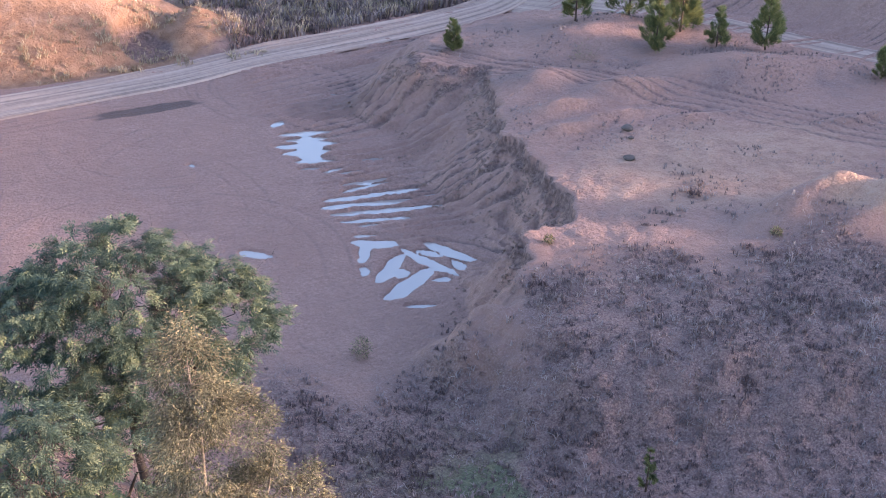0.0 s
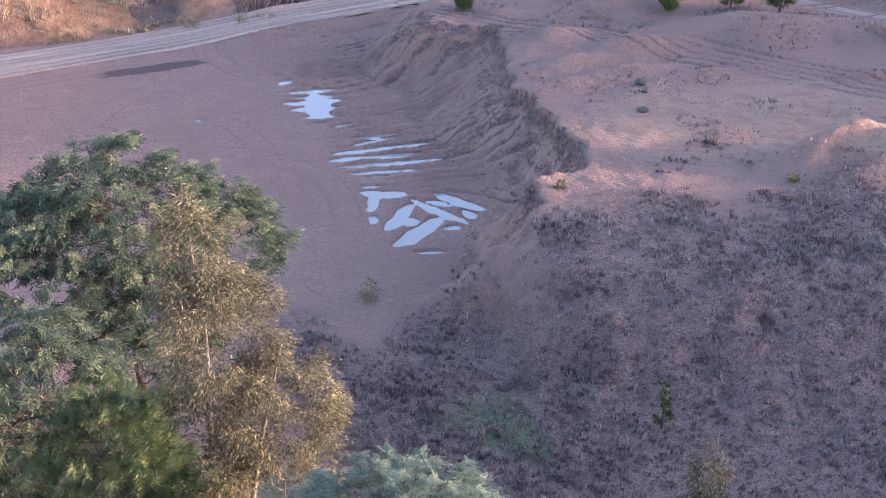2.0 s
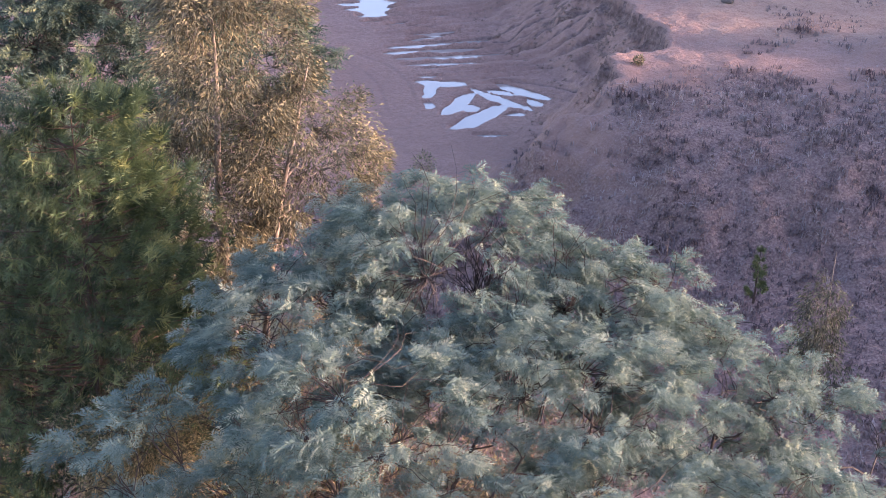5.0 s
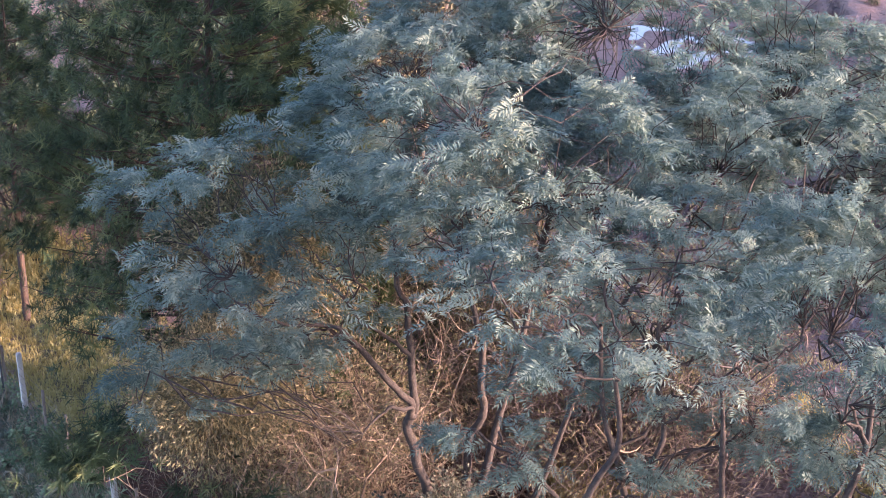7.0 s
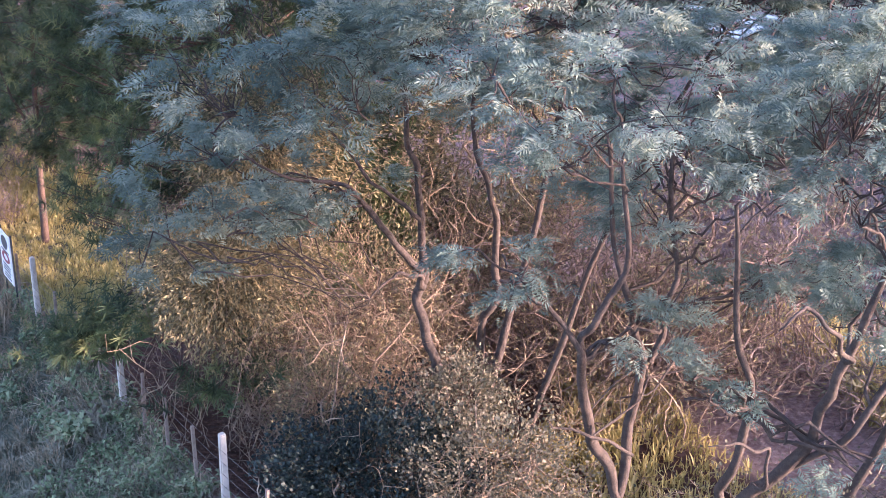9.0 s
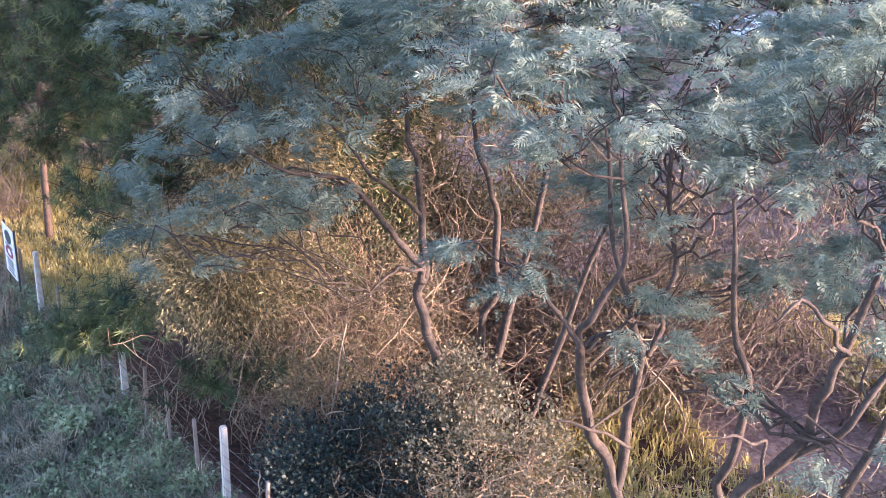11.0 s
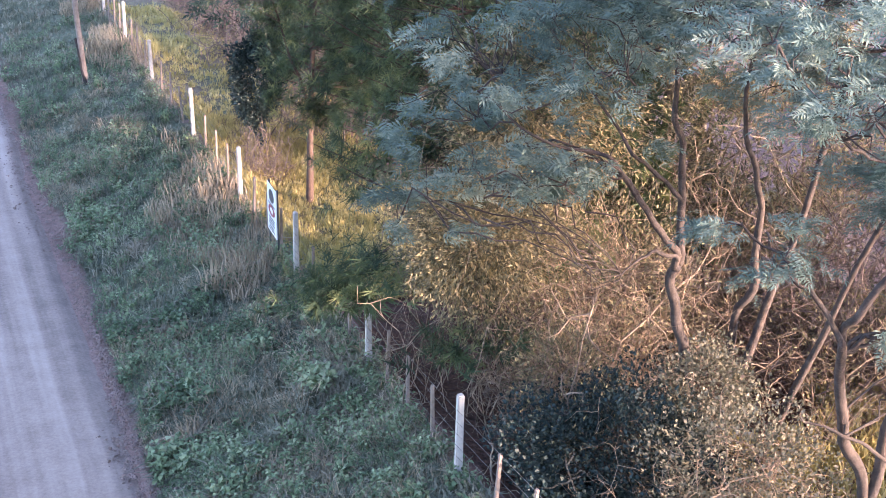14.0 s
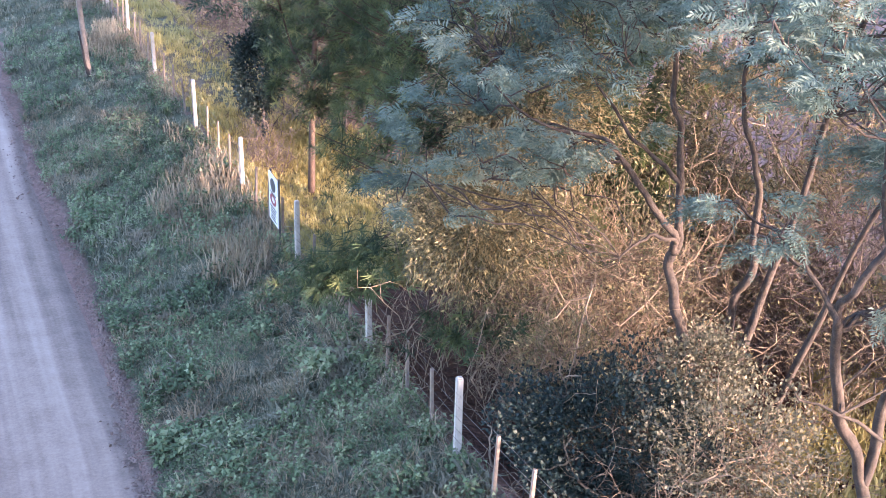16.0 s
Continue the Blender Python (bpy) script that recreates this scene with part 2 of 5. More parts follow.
def road_material():
    m, nt, bsdf, out = nodes_of("dirt_road")
    tex = nd(nt, "ShaderNodeTexCoord")
    P = tex.outputs["Object"]
    across = nd(nt, "ShaderNodeAttribute", attribute_name="across").outputs["Fac"]
    along = nd(nt, "ShaderNodeAttribute", attribute_name="along").outputs["Fac"]
    v = nd(nt, "ShaderNodeCombineXYZ", {0: math_of(nt, "MULTIPLY", across, 5.0), 1: math_of(nt, "MULTIPLY", along, 0.03)})
    lanes, fine, mid = noise_of(nt, v.outputs[0], 1.0, 4), noise_of(nt, P, 14.0, 6, 0.7), noise_of(nt, P, 1.6, 5)
    f = math_of(nt, "ADD", math_of(nt, "MULTIPLY", lanes, 0.62), math_of(nt, "ADD", math_of(nt, "MULTIPLY", fine, 0.22), math_of(nt, "MULTIPLY", mid, 0.16)))
    col = ramp(nt, f, [(0.38, (0.16, 0.113, 0.09)), (0.5, (0.30, 0.215, 0.172)), (0.62, (0.42, 0.316, 0.255))])
    nt.links.new(col, bsdf.inputs["Base Color"])
    bsdf.inputs["Roughness"].default_value = 0.95
    bp = nd(nt, "ShaderNodeBump", {"Strength": 0.35, "Distance": 0.05, "Height": f})
    nt.links.new(bp.outputs[0], bsdf.inputs["Normal"])
    return m


def water_material():
    m, nt, bsdf, out = nodes_of("puddle_water")
    tex = nd(nt, "ShaderNodeTexCoord")
    bsdf.inputs["Base Color"].default_value = (0.30, 0.26, 0.235, 1)
    bsdf.inputs["Roughness"].default_value = 0.06
    bsdf.inputs["IOR"].default_value = 2.0
    bsdf.inputs["Specular IOR Level"].default_value = 0.5
    n = noise_of(nt, tex.outputs["Object"], 3.0, 2)
    bp = nd(nt, "ShaderNodeBump", {"Strength": 0.03, "Distance": 0.02, "Height": n})
    nt.links.new(bp.outputs[0], bsdf.inputs["Normal"])
    return m


EARTH, ROAD, WATER = ground_material(), road_material(), water_material()
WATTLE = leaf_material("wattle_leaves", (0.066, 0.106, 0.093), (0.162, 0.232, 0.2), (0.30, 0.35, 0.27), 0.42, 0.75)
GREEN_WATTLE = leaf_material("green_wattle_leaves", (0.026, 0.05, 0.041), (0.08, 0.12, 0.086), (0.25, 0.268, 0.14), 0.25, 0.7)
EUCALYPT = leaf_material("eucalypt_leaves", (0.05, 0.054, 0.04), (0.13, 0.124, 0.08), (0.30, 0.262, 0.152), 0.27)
NEEDLES = leaf_material("pine_needles", (0.03, 0.056, 0.034), (0.115, 0.16, 0.075), (0.33, 0.34, 0.14), 0.25)
FAR_PINE = leaf_material("far_pine_needles", (0.08, 0.105, 0.05), (0.18, 0.20, 0.08), (0.34, 0.33, 0.14), 0.25)
DARK_LEAF = leaf_material("dark_shrub_leaves", (0.01, 0.02, 0.02), (0.022, 0.04, 0.036), (0.06, 0.08, 0.07), 0.12, 0.5)
PALE_LEAF = leaf_material("pale_creeper_leaves", (0.05, 0.054, 0.036), (0.125, 0.12, 0.08), (0.26, 0.235, 0.17), 0.3, 0.6)
OLIVE = leaf_material("olive_leaves", (0.06, 0.066, 0.044), (0.17, 0.155, 0.09), (0.40, 0.33, 0.175), 0.35)
GRASS = leaf_material("verge_grass", (0.085, 0.098, 0.07), (0.185, 0.195, 0.135), (0.39, 0.36, 0.265), 0.3, 0.7, ((0.34, 0.27, 0.20), 0.6))
STRAW = leaf_material("dry_grass", (0.18, 0.14, 0.095), (0.36, 0.285, 0.19), (0.54, 0.44, 0.31), 0.35, 0.8)
HEATH = leaf_material("heath_tufts", (0.092, 0.067, 0.07), (0.19, 0.146, 0.143), (0.385, 0.318, 0.294), 0.25, 0.8)
BARK = bark_material("wattle_bark", (0.016, 0.013, 0.012), (0.088, 0.067, 0.056), 9.0)
PALE_BARK = bark_material("eucalypt_bark", (0.085, 0.066, 0.052), (0.25, 0.205, 0.168))
PINE_BARK = bark_material("pine_bark", (0.04, 0.028, 0.024), (0.125, 0.078, 0.058))
TWIG = bark_material("dry_twigs", (0.09, 0.064, 0.046), (0.38, 0.285, 0.20))
RED_TWIG = bark_material("greyish_twigs", (0.078, 0.057, 0.05), (0.25, 0.187, 0.16))
CONCRETE = plain_material("concrete", (0.36, 0.33, 0.295), (0.58, 0.54, 0.495), 0.9)
STAKE = plain_material("weathered_wood", (0.16, 0.12, 0.10), (0.34, 0.27, 0.22), 0.9)
WIRE = plain_material("galvanised_wire", (0.14, 0.12, 0.11), (0.26, 0.24, 0.22), 0.6, metal=0.4)
SIGN_WHITE = plain_material("sign_white", (0.72, 0.72, 0.74), (0.82, 0.82, 0.84), 0.5, bump=0.05)
SIGN_RED = plain_material("sign_dark_red", (0.22, 0.03, 0.04), (0.30, 0.05, 0.06), 0.5, bump=0.05)
SIGN_DARK = plain_material("sign_dark", (0.05, 0.05, 0.055), (0.09, 0.09, 0.095), 0.5, bump=0.05)
STONE = plain_material("dark_stone", (0.05, 0.04, 0.036), (0.13, 0.10, 0.085), 0.9)
CLOD = plain_material("earth_clods", (0.13, 0.087, 0.072), (0.26, 0.178, 0.148), 0.95)
WEED = leaf_material("weed_leaves", (0.065, 0.10, 0.052), (0.175, 0.24, 0.125), (0.38, 0.43, 0.255), 0.3)
# yellow-green grass, its yellow brightened to carry the sunlight on it
LUSH = leaf_material("sun_tinted_grass", (0.24, 0.20, 0.065), (0.44, 0.37, 0.145), (0.58, 0.50, 0.24), 0.4)

# ======================= the lie of the land =======================
FENCE0, FENCE_DIR = np.array([0.31, 16.42]), np.array([-0.380, 0.925])
FENCE_RIGHT = np.array([0.925, 0.380])
PIT, WATER_Z = -5.95, -6.06
# upper edge of the bank that closes the pit, anticlockwise: x, y, width of the slope under it, sharpness of its edge
EDGE = (
    (62, 104, 9, 0), (48, 98, 8, 0), (42.5, 92, 6, .8), (44.5, 89.5, 7, 1), (48.3, 88.5, 9, 1), (46, 83.7, 8, 1), (43.8, 78.8, 7, 1), (41.3, 73.4, 6, 1),
    (41.9, 70.2, 6, 1), (40.6, 65.2, 5, 1), (40, 60.7, 4.5, 1), (38.5, 59.2, 4, 1), (35, 58.3, 4, 1), (33.2, 55.2, 4, .8), (31.2, 53, 4, .3),
    (29.5, 50.5, 6, 0), (32, 47, 9, 0), (38, 43.5, 10, 0), (46, 41, 11, 0), (62, 35, 12, 0), (92, 24, 12, 0), (140, 18, 12, 0), (140, 50, 8, 0), (83, 68, 4, 0),
    (77, 81, 4, 0), (73, 92, 4, 0))
# heaps on the bank: x, y, radius x, radius y, height
HEAPS = (
    (51.9, 53.4, 2.8, 1.9, 1.6), (55.6, 53.4, 3.0, 2.0, 2.4), (58.6, 50.8, 3.2, 2.2, 2.4), (54.5, 50.2, 4.0, 1.6, .8), (64, 52, 4, 3, 0.9), (66, 79, 6, 3.5, 1.5), (72, 76, 7, 3, 1.2), (50, 82, 4.0, 2.6, 1.4),
    (55, 78, 4.2, 1.8, 1.4), (48.2, 76.2, 3.2, 1.1, 1.0), (46.2, 72.4, 3.0, .8, 0.7), (57, 71, 4, .8, .5), (51, 73.5, 4, .7, .6), (69, 66, 6, .8, .5), (58, 92, 4, 3, 1.0), (64, 93, 4, 4, 1.3), (34, 50, 3, 2.5, 0.4), (52, 46, 5, 2, 0.5))
# furrows that hold water: x, y of both ends, half width
UPPER_POOLS = (
    (29.9, 89.9, 33.9, 89.2, 0.44), (29.7, 88.7, 33.1, 87.9, 0.37), (28.8, 87.5, 33.2, 86.8, 0.55), (28.8, 85.9, 32.3, 85.3, 0.55), (28.8, 84.2, 31.8, 83.4, 0.34),
    (28.9, 82.6, 30.4, 82.3, 0.33), (31.6, 88.6, 30.2, 83.8, 1.0), (30.0, 91.9, 30.9, 92.9, 0.33), (37.6, 88.6, 38.9, 88.8, 0.33), (35.2, 89.2, 35.9, 89.1, 0.2), (36.8, 97.6, 38.5, 96.9, 0.22))
MIDDLE_POOLS = (
    (29.8, 81.4, 32.1, 81.7, 0.22), (30.9, 80.7, 33.1, 80.7, 0.28), (31.0, 79.7, 33.3, 79.7, 0.22), (30.4, 78.4, 34.7, 78.5, 0.32), (30.2, 77.4, 34.1, 77.8, 0.32), (28.2, 76.4, 35.8, 75.7, 0.38),
    (27.5, 75.4, 34.5, 74.1, 0.44), (35.3, 74.5, 36.9, 74.4, 0.21), (28.0, 74.0, 37.1, 72.1, 0.38), (28.1, 72.7, 32.9, 71.5, 0.30), (28.7, 71.6, 30.3, 71.3, 0.2), (33.7, 82.6, 35.5, 82.2, 0.29))
LOWER_POOLS = (
    (27.7, 69.3, 30.0, 67.8, 0.55), (28.4, 69.0, 27.1, 66.3, 0.36), (26.7, 65.6, 26.2, 64.5, 0.26), (26.6, 63.4, 29.7, 66.1, 0.47), (28.3, 63.6, 28.9, 64.3, 0.45), (26.5, 61.0, 30.6, 63.6, 0.55),
    (30.1, 67.0, 32.0, 62.1, 0.36), (31.1, 66.4, 32.3, 64.9, 0.26), (32.1, 67.2, 34.0, 63.3, 0.45), (32.5, 64.1, 32.7, 62.7, 0.36), (30.3, 62.2, 31.2, 61.9, 0.3), (27.0, 59.6, 28.6, 59.1, 0.2),
    (28.0, 70.1, 29.5, 69.7, 0.2), (19.9, 70.9, 21.6, 69.6, 0.38), (20.9, 86.7, 21.3, 86.6, 0.3))
# wheel tracks of turning lorries on the pit floor: centre, radius
TURNS = ((24, 84, 11.5), (20, 92, 8.0), (33, 101, 6.5), (27, 60, 9.0), (10, 80, 14.0), (14, 70, 12.0), (40, 100, 13.0))


def bow_of(u):
    """The fence bends a little to the wood's side between its ends."""
    return 0.38 * np.sin(np.clip(u / 25.75, 0, 1) * math.pi)


def fence_z(u):
    return np.where(u < 0, -0.13 * np.clip(u, -15, 0), -1.72 * np.sin(np.clip(u / 18.0, 0, 1) * math.pi / 2)) - np.clip(u - 30, 0, 60) * 0.05


def edge_field(x, y):
    """Distance from the bank's upper edge (inside positive), slope width and sharpness there."""
    best = np.full(x.shape, 1e9)
    width, sharp = np.zeros(x.shape), np.zeros(x.shape)
    inside = np.zeros(x.shape, bool)
    for (x0, y0, w0, s0), (x1, y1, w1, s1) in zip(EDGE, EDGE[1:] + EDGE[:1]):
        dx, dy = x1 - x0, y1 - y0
        t = np.clip(((x - x0) * dx + (y - y0) * dy) / (dx * dx + dy * dy), 0, 1)
        d = np.hypot(x - x0 - t * dx, y - y0 - t * dy)
        near = d < best
        best = np.where(near, d, best)
        width, sharp = np.where(near, w0 + t * (w1 - w0), width), np.where(near, s0 + t * (s1 - s0), sharp)
        cross = (y0 > y) != (y1 > y)
        xc = x0 + (y - y0) / (dy if dy else 1e-9) * dx
        inside ^= cross & (x < xc)
    return np.where(inside, best, -best), width, sharp


def pool_field(x, y):
    """How deep in a water-holding furrow: 1 along its middle, 0 outside it."""
    b = np.zeros(x.shape)
    for x0, y0, x1, y1, w in UPPER_POOLS + MIDDLE_POOLS + LOWER_POOLS:
        dx, dy = x1 - x0, y1 - y0
        t = np.clip(((x - x0) * dx + (y - y0) * dy) / (dx * dx + dy * dy), 0, 1)
        w2 = w * (0.55 + 0.65 * np.sqrt(np.clip(4 * t * (1 - t), 0, 1)))
        b = np.maximum(b, step(1.5, 0.55, np.hypot(x - x0 - t * dx, y - y0 - t * dy) / w2))
    return b


def quarry_road_y(x):
    return np.interp(x, (-60, -20, 9.9, 25.4, 34.4, 46.8, 55, 64), (98, 102, 104.6, 107, 109.6, 111.4, 113.4, 116.5))


def track_field(x, y):
    """Pairs of tyre tracks, in arcs and along the quarry road."""
    k = np.zeros(x.shape)
    for cx, cy, r in TURNS:
        q = np.hypot(x - cx, y - cy) - r + 0.4 * vnoise(x * .15, y * .15, cx)
        k = np.maximum(k, (np.exp(-((np.abs(q) - 0.95) / 0.28) ** 2)) * step(-0.3, 0.4, vnoise(x * .12 + cx, y * .12, 37)))
    e = quarry_road_y(x) - y + 0.6 * vnoise(x * .08, y * .08, 38)
    band = step(2.3, 3.2, e) * step(10.5, 6.0, e) + 0.8 * step(-2.3, -2.9, e) * step(-5.5, -4.0, e)
    return np.maximum(k, band * (0.5 + 0.5 * np.sin(e * 2 * math.pi / 1.15)) * step(-0.6, 0.3, vnoise(x * .1, y * .4, 39)))


def land(x, y):
    """Height of the ground and its cover."""
    x, y = np.asarray(x, float), np.asarray(y, float)
    u = (x - FENCE0[0]) * FENCE_DIR[0] + (y - FENCE0[1]) * FENCE_DIR[1]
    v = (x - FENCE0[0]) * FENCE_RIGHT[0] + (y - FENCE0[1]) * FENCE_RIGHT[1] - bow_of(u)
    zf = fence_z(u)
    # verge, road and what lies beyond it on one side, the wood on the other
    left = zf - np.clip(-v, 0, 2.5) * 0.16 - np.clip(-v - 2.3, 0, 2.1) * 0.36 + step(-11.5, -14.5, v) * 1.0
    right = zf - 0.04 * np.clip(v, 0, 12) - 0.25 * step(0.4, 1.4, v)
    near = np.where(v < 0, left, right)
    fall = np.maximum(step(12, 30, v), step(26, 44, u) * step(2, 8, v))
    near = near * (1 - fall) + PIT * fall
    near = np.where(v < 0, np.maximum(near, PIT), near)
    # pit floor with wheel ruts
    turn = radians(9) - 0.33 * step(79, 92, y) + 0.7 * step(70, 60, y) * np.clip((x - 31.5) / 6, -1, 1)
    c = (x - 31) * np.sin(turn) + (y - 75) * np.cos(turn) + 0.8 * fbm(x * 0.14, y * 0.3, 5)
    rutted = step(28, 32.5, x + 1.6 * vnoise(x * 0.2, y * 0.2, 9) - 3.0 * step(72, 62, y)) * step(54, 60, y)
    wave = np.sin(c * 2 * math.pi / 1.05 + 0.9 * vnoise(x * 0.12, y * 0.4, 11)) + 0.45 * np.sin(c * 2 * math.pi / 0.47 + 2.0 * vnoise(x * 0.1, y * 0.5, 12))
    ruts = (0.13 * wave + 0.10) * rutted * (0.75 + 0.5 * vnoise(x * 0.18, y * 0.5, 13))
    pool = pool_field(x + 0.22 * vnoise(x * .8, y * .8, 15) + 0.10 * vnoise(x * 2.4, y * 2.4, 14), y + 0.12 * vnoise(x * .8, y * .8, 16) + 0.06 * vnoise(x * 2.4, y * 2.4, 19))
    tracks = track_field(x, y)
    floor = PIT + 0.03 + 0.05 * fbm(x * 0.15, y * 0.15, 17) + 0.035 * fbm(x * 0.9, y * 0.9, 18) + np.maximum(ruts, -0.04) - 0.03 * tracks
    floor = np.where(pool > 0, floor * (1 - pool) + (WATER_Z - 0.09) * pool, np.maximum(floor, WATER_Z + 0.015))
    floor = floor + 2.3 * step(64, 76, x)
    blend = step(8, 20, v - 0.2 * u) * step(30, 44, y + 0.35 * x)
    z = near * (1 - blend) + floor * blend
    # the bank
    d, w, s = edge_field(x + 0.7 * vnoise(x * .5, y * .5, 21) + 0.4 * vnoise(x * 1.5, y * 1.5, 22), y + 0.7 * vnoise(x * .5, y * .5, 23) + 0.4 * vnoise(x * 1.5, y * 1.5, 24))
    top = -1.75 + 0.18 * fbm(x * 0.12, y * 0.12, 25) + 0.12 * fbm(x * 0.6, y * 0.6, 26) + 0.07 * fbm(x * 2.1, y * 2.1, 30)
    # a track worn across the bank, with side ridges
    lane = (x - 55.0) * 0.79 + (y - 79.8) * 0.615 + 0.8 * vnoise(x * .1, y * .1, 34)
    lane_in = step(4.2, 2.8, np.abs(lane)) * step(76, 70, x) * step(46, 52, x + 0.5 * (y - 80))
    top = top - lane_in * (0.12 + 0.06 * np.sin(lane * 2 * math.pi / 1.3 + 2.0 * vnoise(x * .3, y * .3, 45)))
    for hx, hy, rx, ry, h in HEAPS:
        k = ((x - hx) / rx) ** 2 + ((y - hy) / ry) ** 2
        top = top + h * np.exp(-k * 1.2)
    top = top - 1.6 * step(88, 106, y - 0.1 * x)
    lump = 0.30 * fbm(x * 0.7, y * 0.7, 27) + 0.26 * fbm(x * 1.7, y * 1.7, 28)
    gully = 0.16 * np.abs(np.sin((x * 0.45 + y * 0.9) * 1.6 + 1.5 * vnoise(x * .3, y * .3, 29)))
    out = np.clip(-d / np.maximum(w, .1), 0, 1)
    face = 0.75 * step(0, 0.3, -d) * step(90, 84, y)      # upright upper face
    talus_top = top - face
    talus = talus_top + (z - talus_top) * (1 - (1 - out) ** 1.35) + (0.55 * lump - 0.4 * gully + 0.09 * wave * step(0.15, 0.6, out)) * np.sin(out * math.pi)
    soft = top + (z - top) * step(0, 1, out) + 0.25 * lump * np.sin(out * math.pi)
    bank = talus * s + soft * (1 - s)
    z = np.where(d > 0, top, np.where(out < 1, bank, z))
    # spoil heap beyond the quarry road, and the far banks
    k = np.hypot((x - 14) / 19, (y - 124) / 14)
    heap = 9.0 * np.clip(1 - k, 0, 1) ** 0.9 + 0.5 * lump
    k2 = np.hypot((x - 31) / 7, (y - 117.5) / 5.5)
    heap = np.maximum(heap, 3.2 * np.clip(1 - k2, 0, 1))
    cut = step(1.0, 0.6, np.hypot((x - 25.0) / 3.2, (y - 114.5) / 3.6))
    heap = heap * (1 - 0.75 * cut)
    z = z + np.where(y > 108, heap, 0)
    z = z + step(119, 150, y - 0.12 * (x - 40)) * 5 * step(34, 42, x) * step(90, 70, x)
    z = z + 9 * step(85.5, 104, x + 0.45 * (y - 90)) * step(60, 75, y) + 1.2 * step(150, 400, np.hypot(x, y))
    z = z + 0.05 * fbm(x * 1.5, y * 1.5, 31)
    noisy = vnoise(x * .25, y * .25, 33)
    cover = {
        "green": 0.6 * step(0.1, 0.5, v) * step(4.8, 3.6, v) * step(9, 11, u) * step(80, 60, u) + step(0.3, -0.3, v) * step(-4.5, -3.8, v) + step(14, 4, np.hypot((x - 20) / 1.0, (y - 42) / 1.0)) * 0.35 + step(112, 122, y) * step(36, 42, x) * step(80, 74, x) * 0.6
                 + 0.75 * step(45, 40, y) * step(1.5, 3.5, v) * step(30, 22, x) * step(0.1, 0.6, vnoise(x * .3, y * .3, 41)),
        "dry": np.clip(step(58, 44, y + 0.22 * (x - 34) - 4 * noisy) * step(3, 12, v) * 0.9
                       + np.where(d > 0, 0.30 + 0.5 * noisy * step(64, 78, y), 0) + step(110, 116, y) * 0.25, 0, 1),
        "litter": step(0.1, 0.6, v) * step(9, 6, v) * step(10.5, 7.5, u) + 0.75 * step(4.4, 6.0, v) * step(16, 11, v) * step(7, 9, u) * step(110, 90, u),
        # clay is left out of the cut, which is painted dark as shade
        "clay": np.where(y > 109, step(1.05, 0.8, np.hypot((x - 16) / 22, (y - 122) / 15)) * (0.95 - 0.8 * step(0.5, 0.9, cut)), 0),
        "sand": np.clip(np.where(d > 0.3, step(9, 4, np.hypot((x - 54) / 1.7, (y - 63) / 1.0) / 1.2) * 0.4, 0)
                        + np.where(y > 109, step(1.0, 0.75, np.hypot((x - 16) / 22, (y - 122) / 15)) * 0.95, 0)
                        + np.where(d > 0, step(1.2, 0.5, np.hypot((x - 57) / 4.5, (y - 52) / 3) + 0.5 * fbm(x * .4, y * .4, 44)) * 0.5, 0) + 0.10, 0, 1),
        # ruts, tracks and slope are darker earth; rim face and cut are painted shade
        "damp_shade": np.clip(0.85 * step(-0.1, 1.0, -wave) * rutted * (d < -1.2) * (0.5 + 0.6 * vnoise(x * .2, y * .2, 36)) + 0.85 * s * step(-0.75, -0.4, d) * (d < 0)
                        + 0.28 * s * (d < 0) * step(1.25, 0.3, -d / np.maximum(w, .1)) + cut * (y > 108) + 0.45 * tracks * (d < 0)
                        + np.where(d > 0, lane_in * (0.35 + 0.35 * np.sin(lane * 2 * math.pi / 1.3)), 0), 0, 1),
        "wet": np.clip(0.5 * step(0.05, 0.6, pool) + 0.85 * step(1.0, 0.5, np.hypot((x - 21.5 - .25 * (y - 100)) / 7.0, (y - 99.5 - 0.04 * (x - 20)) / 1.5) + 0.25 * fbm(x * .35, y * 1.3, 43))
                       + 0.4 * step(1.0, 0.6, np.hypot((x - 36) / 6, (y - 94) / 4)), 0, 1),
    }
    return z, cover


def axis(*spans):
    out = []
    for a, b, s in spans:
        out.append(np.arange(a, b, s))
    return np.concatenate(out + [[spans[-1][1]]])


gx = axis((-3000, -600, 400), (-600, -100, 60), (-100, -30, 7), (-30, -16, .8), (-16, 22, .33), (22, 42, .2), (42, 60, .3), (60, 100, .5), (100, 180, 4), (180, 700, 60), (700, 3000, 400))
gy = axis((-1500, -200, 200), (-200, -20, 20), (-20, 8, 2), (8, 50, .33), (50, 58, .25), (58, 92, .17), (92, 108, .25), (108, 135, .45), (135, 200, 3), (200, 700, 50), (700, 3500, 400))
GX, GY = np.meshgrid(gx, gy)
GZ, COVER = land(GX, GY)
ny, nx = GX.shape
ii, jj = np.meshgrid(np.arange(ny - 1), np.arange(nx - 1), indexing="ij")
quads = np.stack([ii * nx + jj, ii * nx + jj + 1, (ii + 1) * nx + jj + 1, (ii + 1) * nx + jj], -1).reshape(-1, 4)
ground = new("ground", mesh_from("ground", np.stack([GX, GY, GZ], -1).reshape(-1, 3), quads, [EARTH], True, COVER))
tagged(ground, "bare reddish-brown earth with wheel ruts, banks and dry grass", "ground", kind="structure")


def on_land(x, y):
    return float(land(np.array([float(x)]), np.array([float(y)]))[0][0])


